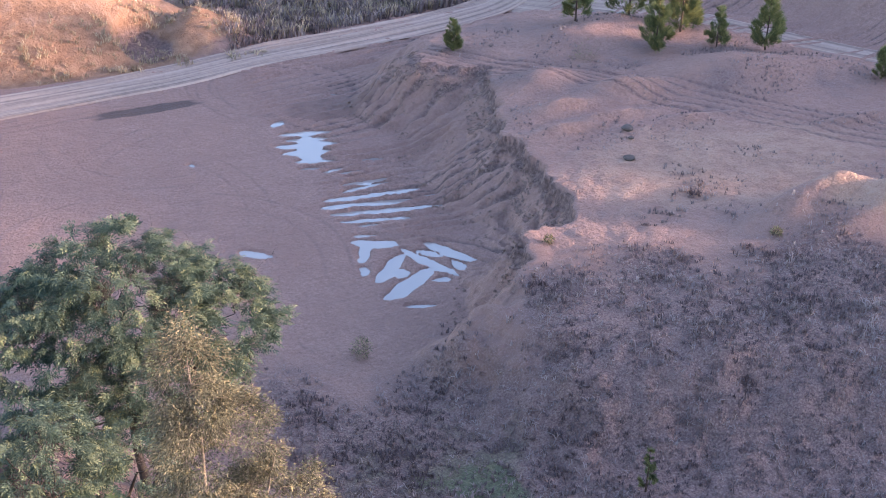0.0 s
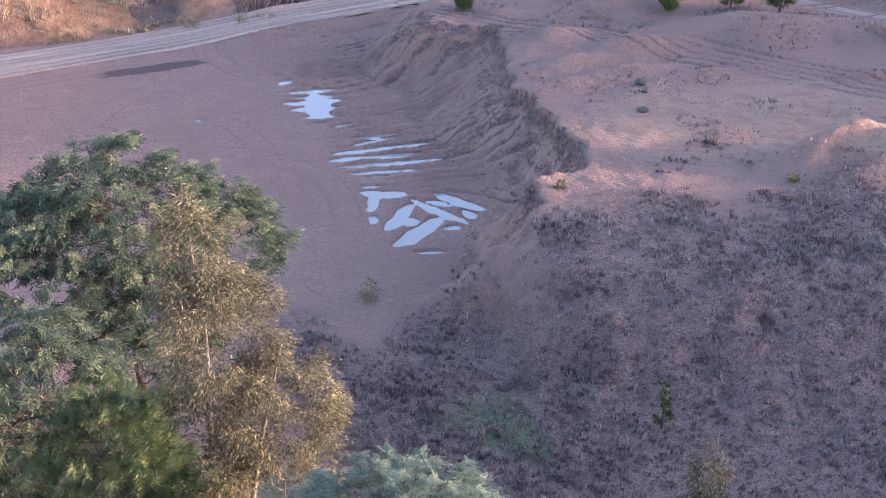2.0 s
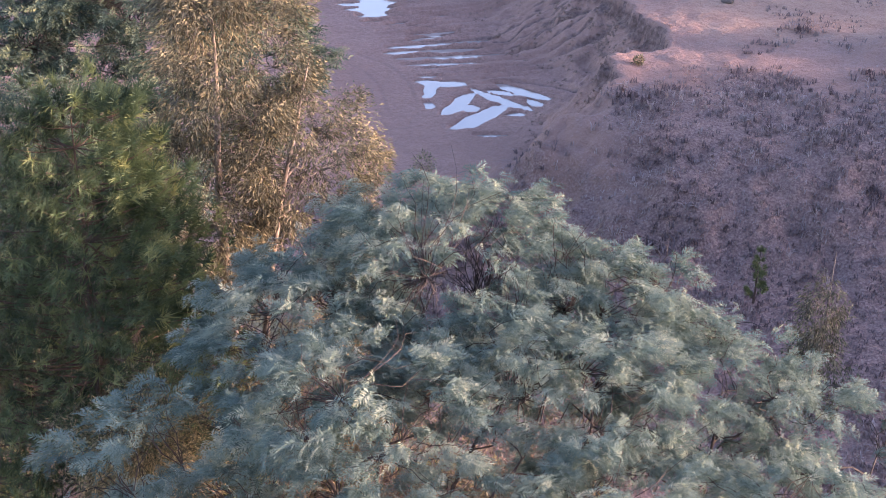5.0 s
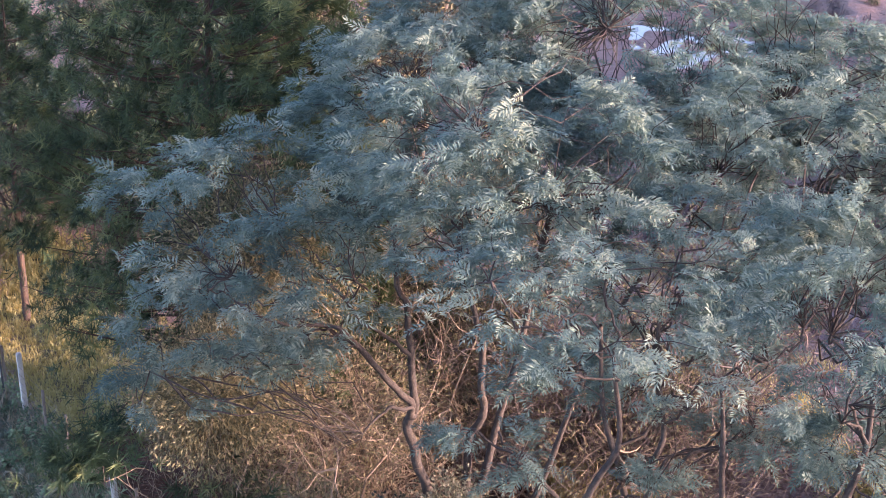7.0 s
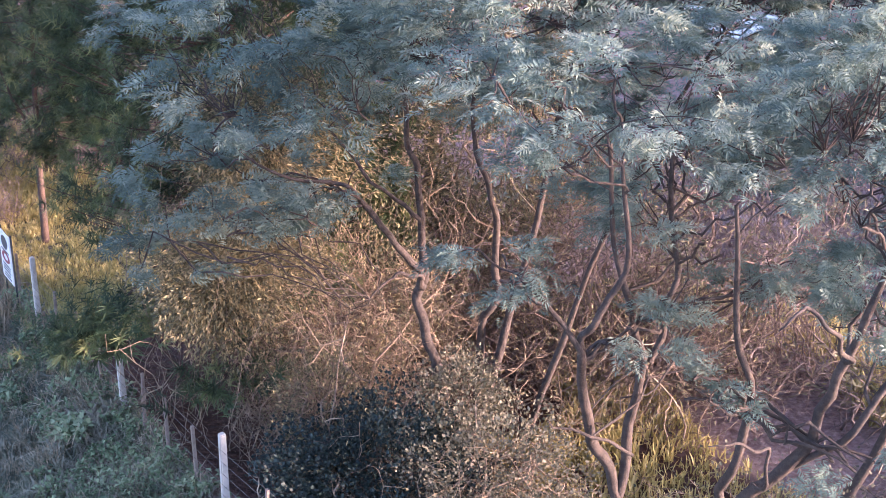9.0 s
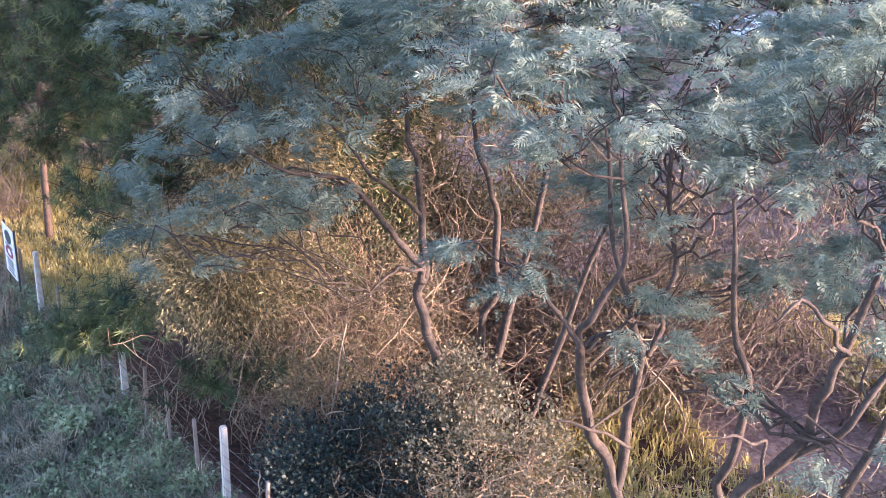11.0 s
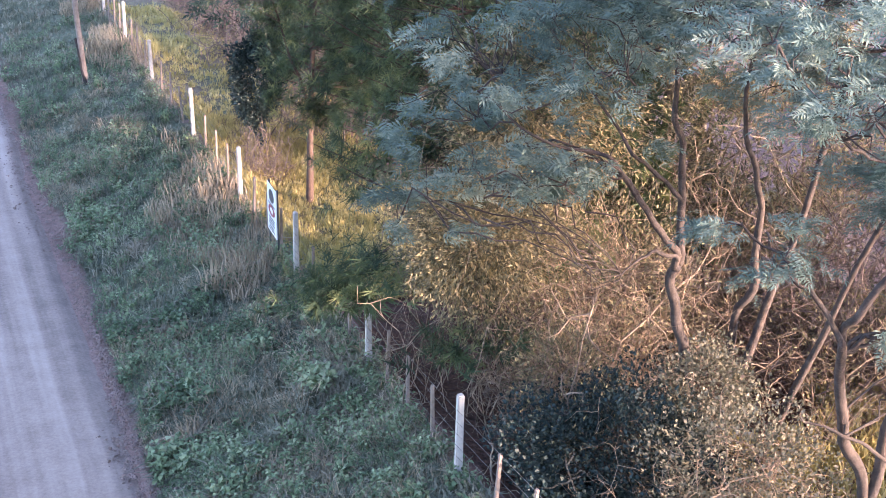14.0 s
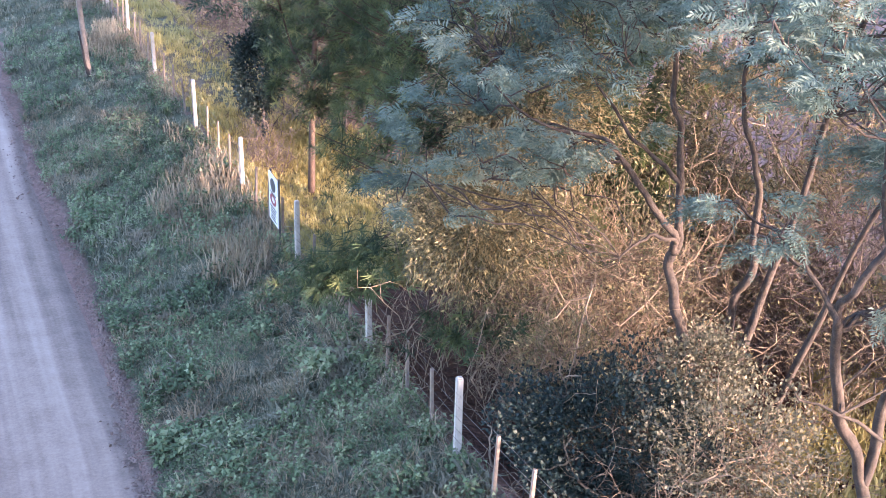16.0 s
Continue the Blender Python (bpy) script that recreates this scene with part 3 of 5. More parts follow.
def road_strip(name, label, line, half, lift=0.10, cells=24, sample=0.6, surface=None, category="road"):
    """A dirt road along a plan polyline, draped over the ground, with two worn wheel lanes."""
    line = np.asarray(line, float)
    seg = np.r_[0, np.cumsum(np.hypot(*np.diff(line, axis=0).T))]
    s = np.arange(0, seg[-1], sample)
    cx, cy = np.interp(s, seg, line[:, 0]), np.interp(s, seg, line[:, 1])
    win = np.ones(15) / 15
    cx[7:-7], cy[7:-7] = np.convolve(cx, win, "valid"), np.convolve(cy, win, "valid")
    tx, ty = np.gradient(cx), np.gradient(cy)
    ln = np.hypot(tx, ty)
    tx, ty = tx / ln, ty / ln
    a = np.linspace(-1, 1, cells + 1)
    wob = 1 + 0.05 * vnoise(s * 0.2, s * 0, 51)
    X = cx[:, None] + ty[:, None] * a * half * wob[:, None]
    Y = cy[:, None] - tx[:, None] * a * half * wob[:, None]
    Z = land(X, Y)[0]
    Z = Z + lift - 0.07 * np.exp(-((np.abs(a) - 0.42) / 0.14) ** 2) * 0.6 - 0.12 * (np.abs(a) > 0.985)
    Z += 0.01 * fbm(X * 0.7 + 0.4 * Y, Y * 0.7 - 0.4 * X, 53)
    ker = np.ones(11) / 11
    for c in range(Z.shape[1]):
        Z[5:-5, c] = np.convolve(Z[:, c], ker, "valid")
    n, m = X.shape
    i, j = np.meshgrid(np.arange(n - 1), np.arange(m - 1), indexing="ij")
    q = np.stack([i * m + j, i * m + j + 1, (i + 1) * m + j + 1, (i + 1) * m + j], -1).reshape(-1, 4)
    me = mesh_from(name, np.stack([X, Y, Z], -1).reshape(-1, 3), q, [surface or ROAD], True,
                   {"across": np.broadcast_to(a, X.shape), "along": np.broadcast_to(s[:, None], X.shape)})
    return tagged(new(name, me), label, category, kind="structure")


F = lambda u, v: tuple(FENCE0 + FENCE_DIR * u + FENCE_RIGHT * v)
road_strip("road", "pale dusty dirt road with worn wheel tracks beside the verge", [F(-30, -7.45), F(-5, -7.45), F(20, -7.6), F(60, -9.0), F(120, -14)], 3.3)
road_strip("road", "wide pale quarry road of packed earth", [(-60, 98), (-20, 102), (9.9, 104.6), (25.4, 107), (34.4, 109.6), (46.8, 111.4), (55, 113.4), (64, 116.5), (76, 123), (100, 150)], 2.9, 0.13)
road_strip("road", "grey haul road on the far side of the bank", [(62, 128), (70, 112), (76.5, 97.5), (82.0, 85.5), (86, 79), (97, 64), (126, 44)], 3.6, 0.08)
for line in ([(66.0, 103.0), (66.6, 101.6), (67.2, 100.2), (67.6, 98.6), (68.4, 97.0)], [(79.0, 88.0), (79.8, 86.4), (80.8, 84.8), (82.0, 82.8), (83.0, 81.4)]):
    road_strip("water", "thin strip of sky-lit water in a rut by the haul road", line, 0.28, 0.16, 4, 0.2, WATER, "puddle")

wx, wy = np.meshgrid([18.5, 44], [57.5, 99])
water = new("water", mesh_from("water", np.stack([wx, wy, np.full(wx.shape, WATER_Z)], -1).reshape(-1, 3), np.array([[0, 1, 3, 2]]), [WATER]))
tagged(water, "shallow sky-lit puddles standing between the wheel ruts", "puddle", kind="structure")

# ======================= growing things =======================
def unit(n):
    d = rng.normal(size=(n, 3))
    return d / np.linalg.norm(d, axis=1)[:, None]


def bent(a, b, n=7, sag=0.0, wild=0.12):
    """A slightly crooked line from a to b."""
    a, b = np.asarray(a, float), np.asarray(b, float)
    t = np.linspace(0, 1, n)[:, None]
    length = np.linalg.norm(b - a)
    k = rng.normal(size=(n, 3)) * wild * length / n
    k[0] = 0
    off = np.cumsum(k, axis=0)
    off -= t * off[-1]
    line = a + (b - a) * t + off
    line[:, 2] += sag * length * (np.sin(t[:, 0] * math.pi))
    return line


def curls(a, b, k, wild):
    """Crooked, wandering stems from the points a towards the points b: (n, k, 3)."""
    a, b = np.asarray(a, float), np.asarray(b, float)
    stride = np.linalg.norm(b - a, axis=1)[:, None] / (k - 1) * 1.12
    d = (b - a) / (np.linalg.norm(b - a, axis=1)[:, None] + 1e-9) + rng.normal(size=a.shape) * 0.5 + [0, 0, 0.35]
    out, p = [a], a
    for i in range(k - 1):
        aim_at = (b - p) / (np.linalg.norm(b - p, axis=1)[:, None] + 1e-6)
        d = d * 0.62 + aim_at * 0.34 + rng.normal(size=a.shape) * wild
        d /= np.linalg.norm(d, axis=1)[:, None] + 1e-9
        p = p + d * stride
        out.append(p)
    return np.stack(out, 1)


def spray(pairs=5, seed=4, width=0.13, length=0.40):
    """A wattle shoot one unit long: a bowed axis with pairs of narrow forward-pointing fronds and one at its tip."""
    r = np.random.default_rng(seed)
    v, f = [], []

    def blade(o, d, reach):
        d = d / np.linalg.norm(d)
        side = np.cross(d, (0.05, 0.1, 1.0))
        side *= reach * width / np.linalg.norm(side)
        k = len(v)
        v.extend([o, o + d * reach * 0.5 + side, o + d * reach + np.array([0, 0, -0.14 * reach]), o + d * reach * 0.45 - side])
        f.append((k, k + 1, k + 2, k + 3))

    for i in range(pairs):
        for g in (-1, 1):
            x = 0.06 + 0.80 * (i + (0.4 if g > 0 else 0)) / pairs
            o = np.array([x, 0, 0.16 * x - 0.30 * x * x])
            a = radians(58 - 24 * i / pairs) + r.uniform(-.2, .2)
            blade(o, np.array([math.cos(a), g * math.sin(a), r.uniform(-0.1, 0.45) - 0.3 * x]), length * (1 - 0.4 * i / pairs) * r.uniform(.8, 1.2))
    blade(np.array([0.80, 0, -0.06]), np.array([1, 0, -0.4]), length * 0.9)
    return np.array(v), [np.array(f)]


def needle_tuft(count=22, seed=1):
    r = np.random.default_rng(seed)
    v, f = [], []
    for i in range(count):
        a, e = r.uniform(0, 2 * math.pi), r.uniform(-0.1, 1.35)
        d = np.array([math.sin(e), math.cos(e) * math.cos(a), math.cos(e) * math.sin(a)])
        o = np.array([r.uniform(-0.5, 0.4), 0, 0])
        s = np.cross(d, (0.3, 0.8, 0.5)) * 0.045
        k = len(v)
        v += [o - s, o + s, o + d * r.uniform(0.75, 1.1)]
        f.append((k, k + 1, k + 2))
    return np.array(v), [np.array(f)]


def grass_tuft(blades=7, seed=2, lean=0.45, width=0.05):
    """Blades from one root: x up."""
    r = np.random.default_rng(seed)
    v, f, g = [], [], []
    for i in range(blades):
        a, e = r.uniform(0, 2 * math.pi), r.uniform(0.1, lean * 2)
        out = np.array([0, math.cos(a), math.sin(a)])
        side = np.array([0, -math.sin(a), math.cos(a)]) * width
        root = np.array([0, r.uniform(-.25, .25), r.uniform(-.25, .25)])
        h = r.uniform(0.6, 1.1)
        mid = root + np.array([h * 0.6, 0, 0]) + out * e * 0.3
        tip = root + np.array([h * (1 - 0.25 * e), 0, 0]) + out * e * 0.8
        k = len(v)
        v += [root - side, root + side, mid + side * .8, mid - side * .8, tip]
        f.append((k, k + 1, k + 2, k + 3))
        g.append((k + 3, k + 2, k + 4))
    return np.array(v), [np.array(f), np.array(g)]


LEAF = (np.array([(0, 0, 0), (0.35, 0.5, 0.05), (1, 0, -0.06), (0.35, -0.5, 0.05)]), [np.array([(0, 1, 2, 3)])])


def pads_in(blobs, spacing, low=-0.35):
    """Clump centres in the outer, upper part of a crown made of ellipsoids."""
    out = []
    for cx, cy, cz, rx, ry, rz, *thin in blobs:
        n = int(4.2 * (rx * ry + rx * rz + ry * rz) / spacing ** 2 * (thin[0] if thin else 1))
        d = unit(n * 3)
        d = d[d[:, 2] > low][:n]
        r = rng.uniform(0.55, 1.0, len(d)) ** 0.6
        p = np.array([cx, cy, cz]) + d * r[:, None] * np.array([rx, ry, rz])
        p += rng.normal(size=p.shape) * 0.15 * spacing
        out.append(np.c_[p, d])
    return np.concatenate(out)


def tree(name, label, category, base, stems, blobs, leaf, leaf_size, per_pad, spacing, leaf_mat, bark, pad=(0.9, 0.3), droop=0.0, group="", twigs=True, low=-0.35, limbs_each=5, fan=False):
    """A tree: trunk(s) from the ground, limbs to the crown's parts, twigs, and a crown of many small leaves.
    stems: lists of (x, y, z, radius), the first of each near the ground; blobs: crown ellipsoids, with a share below one where the crown is thin."""
    bx, by = base
    origin = np.array([bx, by, on_land(bx, by) - 0.05])
    top = thing(name, origin, label, category, group)
    tips = []
    for stem in stems:
        pts = np.array([s[:3] for s in stem], float) - origin
        rad = np.array([s[3] for s in stem], float)
        t0, t1 = np.linspace(0, 1, len(pts)), np.linspace(0, 1, len(pts) * 4)
        line = np.stack([np.interp(t1, t0, pts[:, k]) for k in range(3)], 1)
        line[1:-1] += rng.normal(size=(len(line) - 2, 3)) * 0.075
        for q in range(2):
            line[1:-1] = (line[:-2] + line[1:-1] * 2 + line[2:]) / 4
        knots = 1 + 0.13 * vnoise(np.arange(len(line)) * 0.9, np.full(len(line), bx * 3.7 + len(tips)), 63)
        piece("trunk", Build().tube(line, np.interp(t1, t0, rad) * knots, 10).mesh("trunk", bark), top)
        tips.append((line[-1], rad[-1], line, np.interp(t1, t0, rad)))
    pads = pads_in(blobs, spacing, low)
    pads[:, :3] -= origin
    # limbs run from the stems to the middle of groups of clumps
    hubs = []
    for cx, cy, cz, rx, ry, rz, *_ in blobs:
        for k in range(limbs_each):
            hubs.append(np.array([cx, cy, cz]) - origin + rng.uniform(-0.55, 0.55, 3) * (rx, ry, rz))
    hubs = np.array(hubs)
    roots = np.concatenate([t[2][len(t[2]) // 2:] for t in tips])
    rootr = np.concatenate([t[3][len(t[3]) // 2:] for t in tips])
    for h in hubs:
        cost = np.linalg.norm(roots - h, axis=1) + 2.0 * np.clip(roots[:, 2] - h[2] + 0.4, 0, 9)
        k = int(np.argmin(cost))
        line = bent(roots[k], h, 9, 0.05, 0.5)
        piece("limb", Build().tube(line, np.linspace(min(rootr[k] * 0.55, 0.06), 0.016, 9), 6).mesh("limb", bark), top)
    if twigs:
        close = np.argmin(np.linalg.norm(hubs[None] - pads[:, None, :3], axis=2), axis=1)
        tw = Build().tubes(curls(hubs[close], pads[:, :3], 7, 0.36), np.tile(np.linspace(0.012, 0.004, 7), (len(pads), 1)))
        tagged(piece("brushwood", tw.mesh("brushwood", bark), top), kind="stuff")
    # leaves
    n = len(pads) * per_pad
    centre = np.repeat(pads[:, :3], per_pad, axis=0)
    outw = np.repeat(pads[:, 3:], per_pad, axis=0)
    rad = np.repeat(rng.uniform(0.65, 1.25, len(pads)) * pad[0], per_pad)
    off = unit(n) * (rng.uniform(0, 1, n) ** 0.5)[:, None] * rad[:, None]
    off[:, 2] *= pad[1]
    if fan:
        # flat fans of shoots that sweep outwards, one above another
        head = np.arctan2(pads[:, 4], pads[:, 3]) + rng.normal(size=len(pads)) * 0.6
        az = np.repeat(head, per_pad) + rng.uniform(-1.2, 1.2, n)
        ahead, aside = np.stack([np.cos(az), np.sin(az)], 1), np.stack([-np.sin(az), np.cos(az)], 1)
        off[:, :2] = ahead * (rng.uniform(-0.75, 0.4, n) * rad)[:, None] + aside * (rng.normal(size=n) * 0.25 * rad)[:, None]
    place = centre + off
    place[:, 2] -= droop * np.hypot(off[:, 0], off[:, 1]) + (droop * 1.2 * rng.uniform(0, 1, n) ** 2)
    way = off * np.array([1, 1, 0.4]) / (rad[:, None] + 1e-6) + outw * 0.5 + rng.normal(size=(n, 3)) * 0.35
    way[:, 2] += 0.12 - 2.2 * droop
    up = np.array([0, 0, 1.0]) + rng.normal(size=(n, 3)) * (0.75 + droop)
    if fan:
        way = np.c_[ahead, rng.uniform(-0.3, 0.45, n) - droop]
        up = np.array([0, 0, 1.0]) + rng.normal(size=(n, 3)) * 0.55
    size = leaf_size * rng.uniform(0.6, 1.25, n)
    # light from above is put into the tone: upper leaves paler, lower darker
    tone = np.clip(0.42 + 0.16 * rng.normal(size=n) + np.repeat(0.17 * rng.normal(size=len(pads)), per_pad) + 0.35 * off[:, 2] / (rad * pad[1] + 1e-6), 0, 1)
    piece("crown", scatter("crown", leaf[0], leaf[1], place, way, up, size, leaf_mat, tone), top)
    return top


def pine(name, label, base, tip, radius, whorls, per, leaf_mat, tuft_size=0.3, low=0.15, lean=(0, 0), extra=(), group="", tufts=6, blunt=0.75, inner=0.45, girth=1.0):
    """A pine: one trunk, rings of upswept branches, needle tufts on their outer half."""
    bx, by = base
    z0 = on_land(bx, by)
    origin = np.array([bx, by, z0 - 0.05])
    top = thing(name, origin, label, "pine tree", group)
    height = tip - z0
    line = bent((0, 0, 0), (lean[0], lean[1], height), 14, 0, 0.02 if height > 4 else 0.01)
    piece("trunk", Build().tube(line, np.linspace(0.03 + 0.013 * height, 0.006, 14) * girth, 9).mesh("trunk", PINE_BARK), top)
    places, ways = [np.array([[lean[0], lean[1], height]])], [np.array([[0, 0, 1.0]])]
    for w in range(whorls):
        t = low + (1 - low) * (w + 0.5) / whorls
        at = np.array([np.interp(t, np.linspace(0, 1, 14), line[:, k]) for k in range(3)])
        reach = radius * (1 - t) ** blunt * rng.uniform(0.75, 1.1) + 0.12 * radius
        for b in range(per):
            a = rng.uniform(0, 2 * math.pi)
            r = reach * rng.uniform(0.7, 1.12)
            end = at + np.array([math.cos(a) * r, math.sin(a) * r, r * rng.uniform(0.05, 0.5)])
            br = bent(at, end, 7, -0.08, 0.10)
            piece("branch", Build().tube(br, np.linspace(0.008 + 0.007 * r, 0.005, 7), 5).mesh("branch", PINE_BARK), top)
            m = max(3, int(tufts * r / max(radius, .1) * 2))
            k = rng.uniform(inner, 1.02, m)
            p = np.stack([np.interp(k, np.linspace(0, 1, 7), br[:, q]) for q in range(3)], 1)
            side = rng.normal(size=(m, 3)) * 0.22 * r * (1.15 - k)[:, None]
            d = (end - at) / (np.linalg.norm(end - at) + 1e-6)
            places.append(p + side + [0, 0, tuft_size * 0.2])
            ways.append(d * 0.6 + side * 1.5 + rng.normal(size=(m, 3)) * 0.25 + [0, 0, 0.75])
    for a, b, m in extra:
        br = bent(np.array(a) - origin, np.array(b) - origin, 9, -0.03, 0.12)
        piece("branch", Build().tube(br, np.linspace(0.05, 0.01, 9), 6).mesh("branch", PINE_BARK), top)
        k = rng.uniform(0.72, 1.0, m)
        p = np.stack([np.interp(k, np.linspace(0, 1, 9), br[:, q]) for q in range(3)], 1)
        side = rng.normal(size=(m, 3)) * (0.42, 0.3, 0.22)
        places.append(p + side)
        ways.append(side + rng.normal(size=(m, 3)) * 0.3 + [0, 0, 0.5])
    places, ways = np.concatenate(places), np.concatenate(ways)
    n = len(places)
    tv, tf = needle_tuft(30 if tuft_size < 0.35 else 20)
    piece("needles", scatter("needles", tv, tf, places, ways, np.tile([0.2, 1.0, 0.1], (n, 1)), tuft_size * rng.uniform(0.7, 1.2, n), leaf_mat, np.clip(rng.beta(0.8, 1.3, n) * 0.9, 0, 1)), top)
    return top


def shrub(name, label, centre, radii, leaf, size, count, leaf_mat, stems=40, bark=None, stem_r=0.012, group="", hang=0.0, category="shrub", shell=0.45, forks=5):
    """A bush: many thin stems from the ground and leaves in its outer part."""
    c, r = np.array(centre, float), np.array(radii, float)
    origin = np.array([c[0], c[1], on_land(c[0], c[1]) - 0.05])
    top = thing(name, origin, label, category, group)
    n = int(stems * 0.5)
    root = np.c_[rng.uniform(-0.8, 0.8, (n, 2)) * r[:2], np.zeros(n)]
    end = c + unit(n) * r * rng.uniform(0.5, 1.02, (n, 1)) - origin
    end[:, :2] += root[:, :2] * 0.35
    end[:, 2] = np.maximum(end[:, 2], 0.15)
    main = curls(root, end, 11, 0.30)
    main[:, 1:, 2] = np.maximum(main[:, 1:, 2], 0.05)
    r0 = stem_r * (0.5 + 1.7 * rng.uniform(0, 1, n) ** 4)
    st = Build().tubes(main, r0[:, None] * np.linspace(1, 0.3, 11))
    pick = np.repeat(np.arange(n), forks)
    fork = main[pick, rng.integers(3, 10, n * forks)]
    tip = fork + unit(n * forks) * (1, 1, 0.7) * rng.uniform(0.2, 0.5, (n * forks, 1)) * r.mean()
    tip[:, 2] = np.maximum(tip[:, 2], 0.1)
    st.tubes(curls(fork, tip, 6, 0.36), (r0[pick] * 0.62)[:, None] * np.linspace(1, 0.4, 6))
    tagged(piece("brushwood", st.mesh("brushwood", bark or TWIG), top), kind="stuff")
    if count:
        d = unit(count)
        p = c + d * r * (rng.uniform(shell ** 2, 1, count) ** 0.5)[:, None] * (0.85 + 0.38 * vnoise(d[:, 0] * 3 + d[:, 2] * 2, d[:, 1] * 3, 61))[:, None] - origin
        floor = land(p[:, 0] + origin[0], p[:, 1] + origin[1])[0] - origin[2] + 0.03
        p[:, 2] = np.maximum(p[:, 2], floor + rng.uniform(0, .2, count))
        way = d + rng.normal(size=(count, 3)) * 0.6 + [0, 0, 0.2 - hang]
        piece("leaves", scatter("leaves", leaf[0], leaf[1], p, way, np.array([0, 0, 1.0]) + rng.normal(size=(count, 3)) * 0.6, size * rng.uniform(0.6, 1.3, count), leaf_mat), top)
    return top


SPRAY, COARSE_SPRAY = spray(6, 4, 0.115, 0.36), spray(4, 5, 0.16, 0.42)
NARROW = (LEAF[0] * np.array([1, 0.30, 1]), LEAF[1])
OVAL = (LEAF[0] * np.array([1, 0.75, 1]), LEAF[1])
G = on_land

# --- silver wattles beside the fence ---
tree("silver_wattle_tree", "spreading silver wattle with layered blue-grey feathery leaves", "tree", (4.0, 17.4),
     [[(4.0, 17.4, G(4, 17.4), 0.105), (3.78, 17.3, 1.4, 0.09), (3.66, 17.2, 2.0, 0.085), (3.48, 17.2, 2.55, 0.076), (3.38, 17.2, 3.0, 0.073), (3.44, 17.2, 3.5, 0.066), (3.36, 17.2, 4.3, 0.056), (3.31, 17.2, 5.0, 0.048), (3.2, 17.2, 5.6, 0.042), (3.06, 17.2, 6.1, 0.035), (3.2, 17.0, 7.2, 0.02)],
      [(3.42, 17.2, 3.2, 0.058), (3.29, 17.15, 3.54, 0.056), (3.08, 17.1, 3.89, 0.052), (2.85, 17.1, 4.15, 0.048), (2.56, 17.05, 4.62, 0.042), (2.26, 17.0, 4.92, 0.034), (1.97, 17.0, 5.05, 0.028), (1.3, 16.9, 5.3, 0.02), (0.6, 16.9, 5.8, 0.012)],
      [(3.36, 17.2, 4.3, 0.036), (2.87, 17.2, 4.75, 0.032), (2.43, 17.2, 5.25, 0.026), (2.0, 17.2, 5.8, 0.016)],
      [(3.38, 17.1, 3.4, 0.03), (3.0, 16.9, 3.62, 0.026), (2.7, 16.8, 3.5, 0.018), (2.5, 16.7, 3.25, 0.01)],
      [(4.55, 18.2, G(4.55, 18.2), 0.08), (4.62, 18.2, 1.9, 0.07), (4.73, 18.2, 2.4, 0.066), (4.76, 18.2, 3.0, 0.06), (4.78, 18.2, 3.9, 0.052), (4.5, 18.2, 4.6, 0.044), (4.3, 18.2, 5.4, 0.03), (4.6, 18.4, 7.2, 0.02)],
      [(4.4, 17.9, G(4.4, 17.9), 0.078), (5.0, 18.1, 2.0, 0.066), (5.6, 18.4, 4.6, 0.048), (6.2, 18.2, 7.3, 0.030)],
      [(4.9, 17.2, G(4.9, 17.2), 0.060), (5.5, 16.6, 2.5, 0.048), (6.4, 16.4, 5.4, 0.036), (7.4, 16.4, 7.2, 0.024)]],
     [(7.4, 19.4, 7.9, 3.1, 3.0, 2.3, 1.45), (4.4, 18.8, 7.5, 2.4, 2.5, 1.8, 1.45), (1.2, 17.0, 6.7, 2.3, 1.8, 1.5, .6), (0.2, 17.6, 4.7, 1.5, 1.3, 0.9, .55), (0.9, 17.2, 4.3, 1.0, .8, .5), (-0.4, 18.0, 3.7, .8, .7, .4), (1.9, 16.9, 4.9, .9, .7, .4), (4.2, 15.2, 7.9, 2.5, 2.2, 1.5), (10.2, 17.8, 7.1, 2.2, 2.4, 1.8, 1.4), (7.7, 16.5, 7.8, 1.5, 1.2, .9, 1.5), (1.3, 15.7, 6.5, 1.6, 1.2, .7, .5), (2.7, 15.5, 7.0, 1.4, 1.2, .7, .5), (5.8, 18.6, 5.6, 1.8, 1.2, .8), (8.2, 18.6, 5.8, 1.6, 1.2, .7)],
     SPRAY, 0.31, 25, 0.80, WATTLE, BARK, (0.46, 0.38), 0.06, "silver wattles", low=-0.2, limbs_each=4, fan=True)
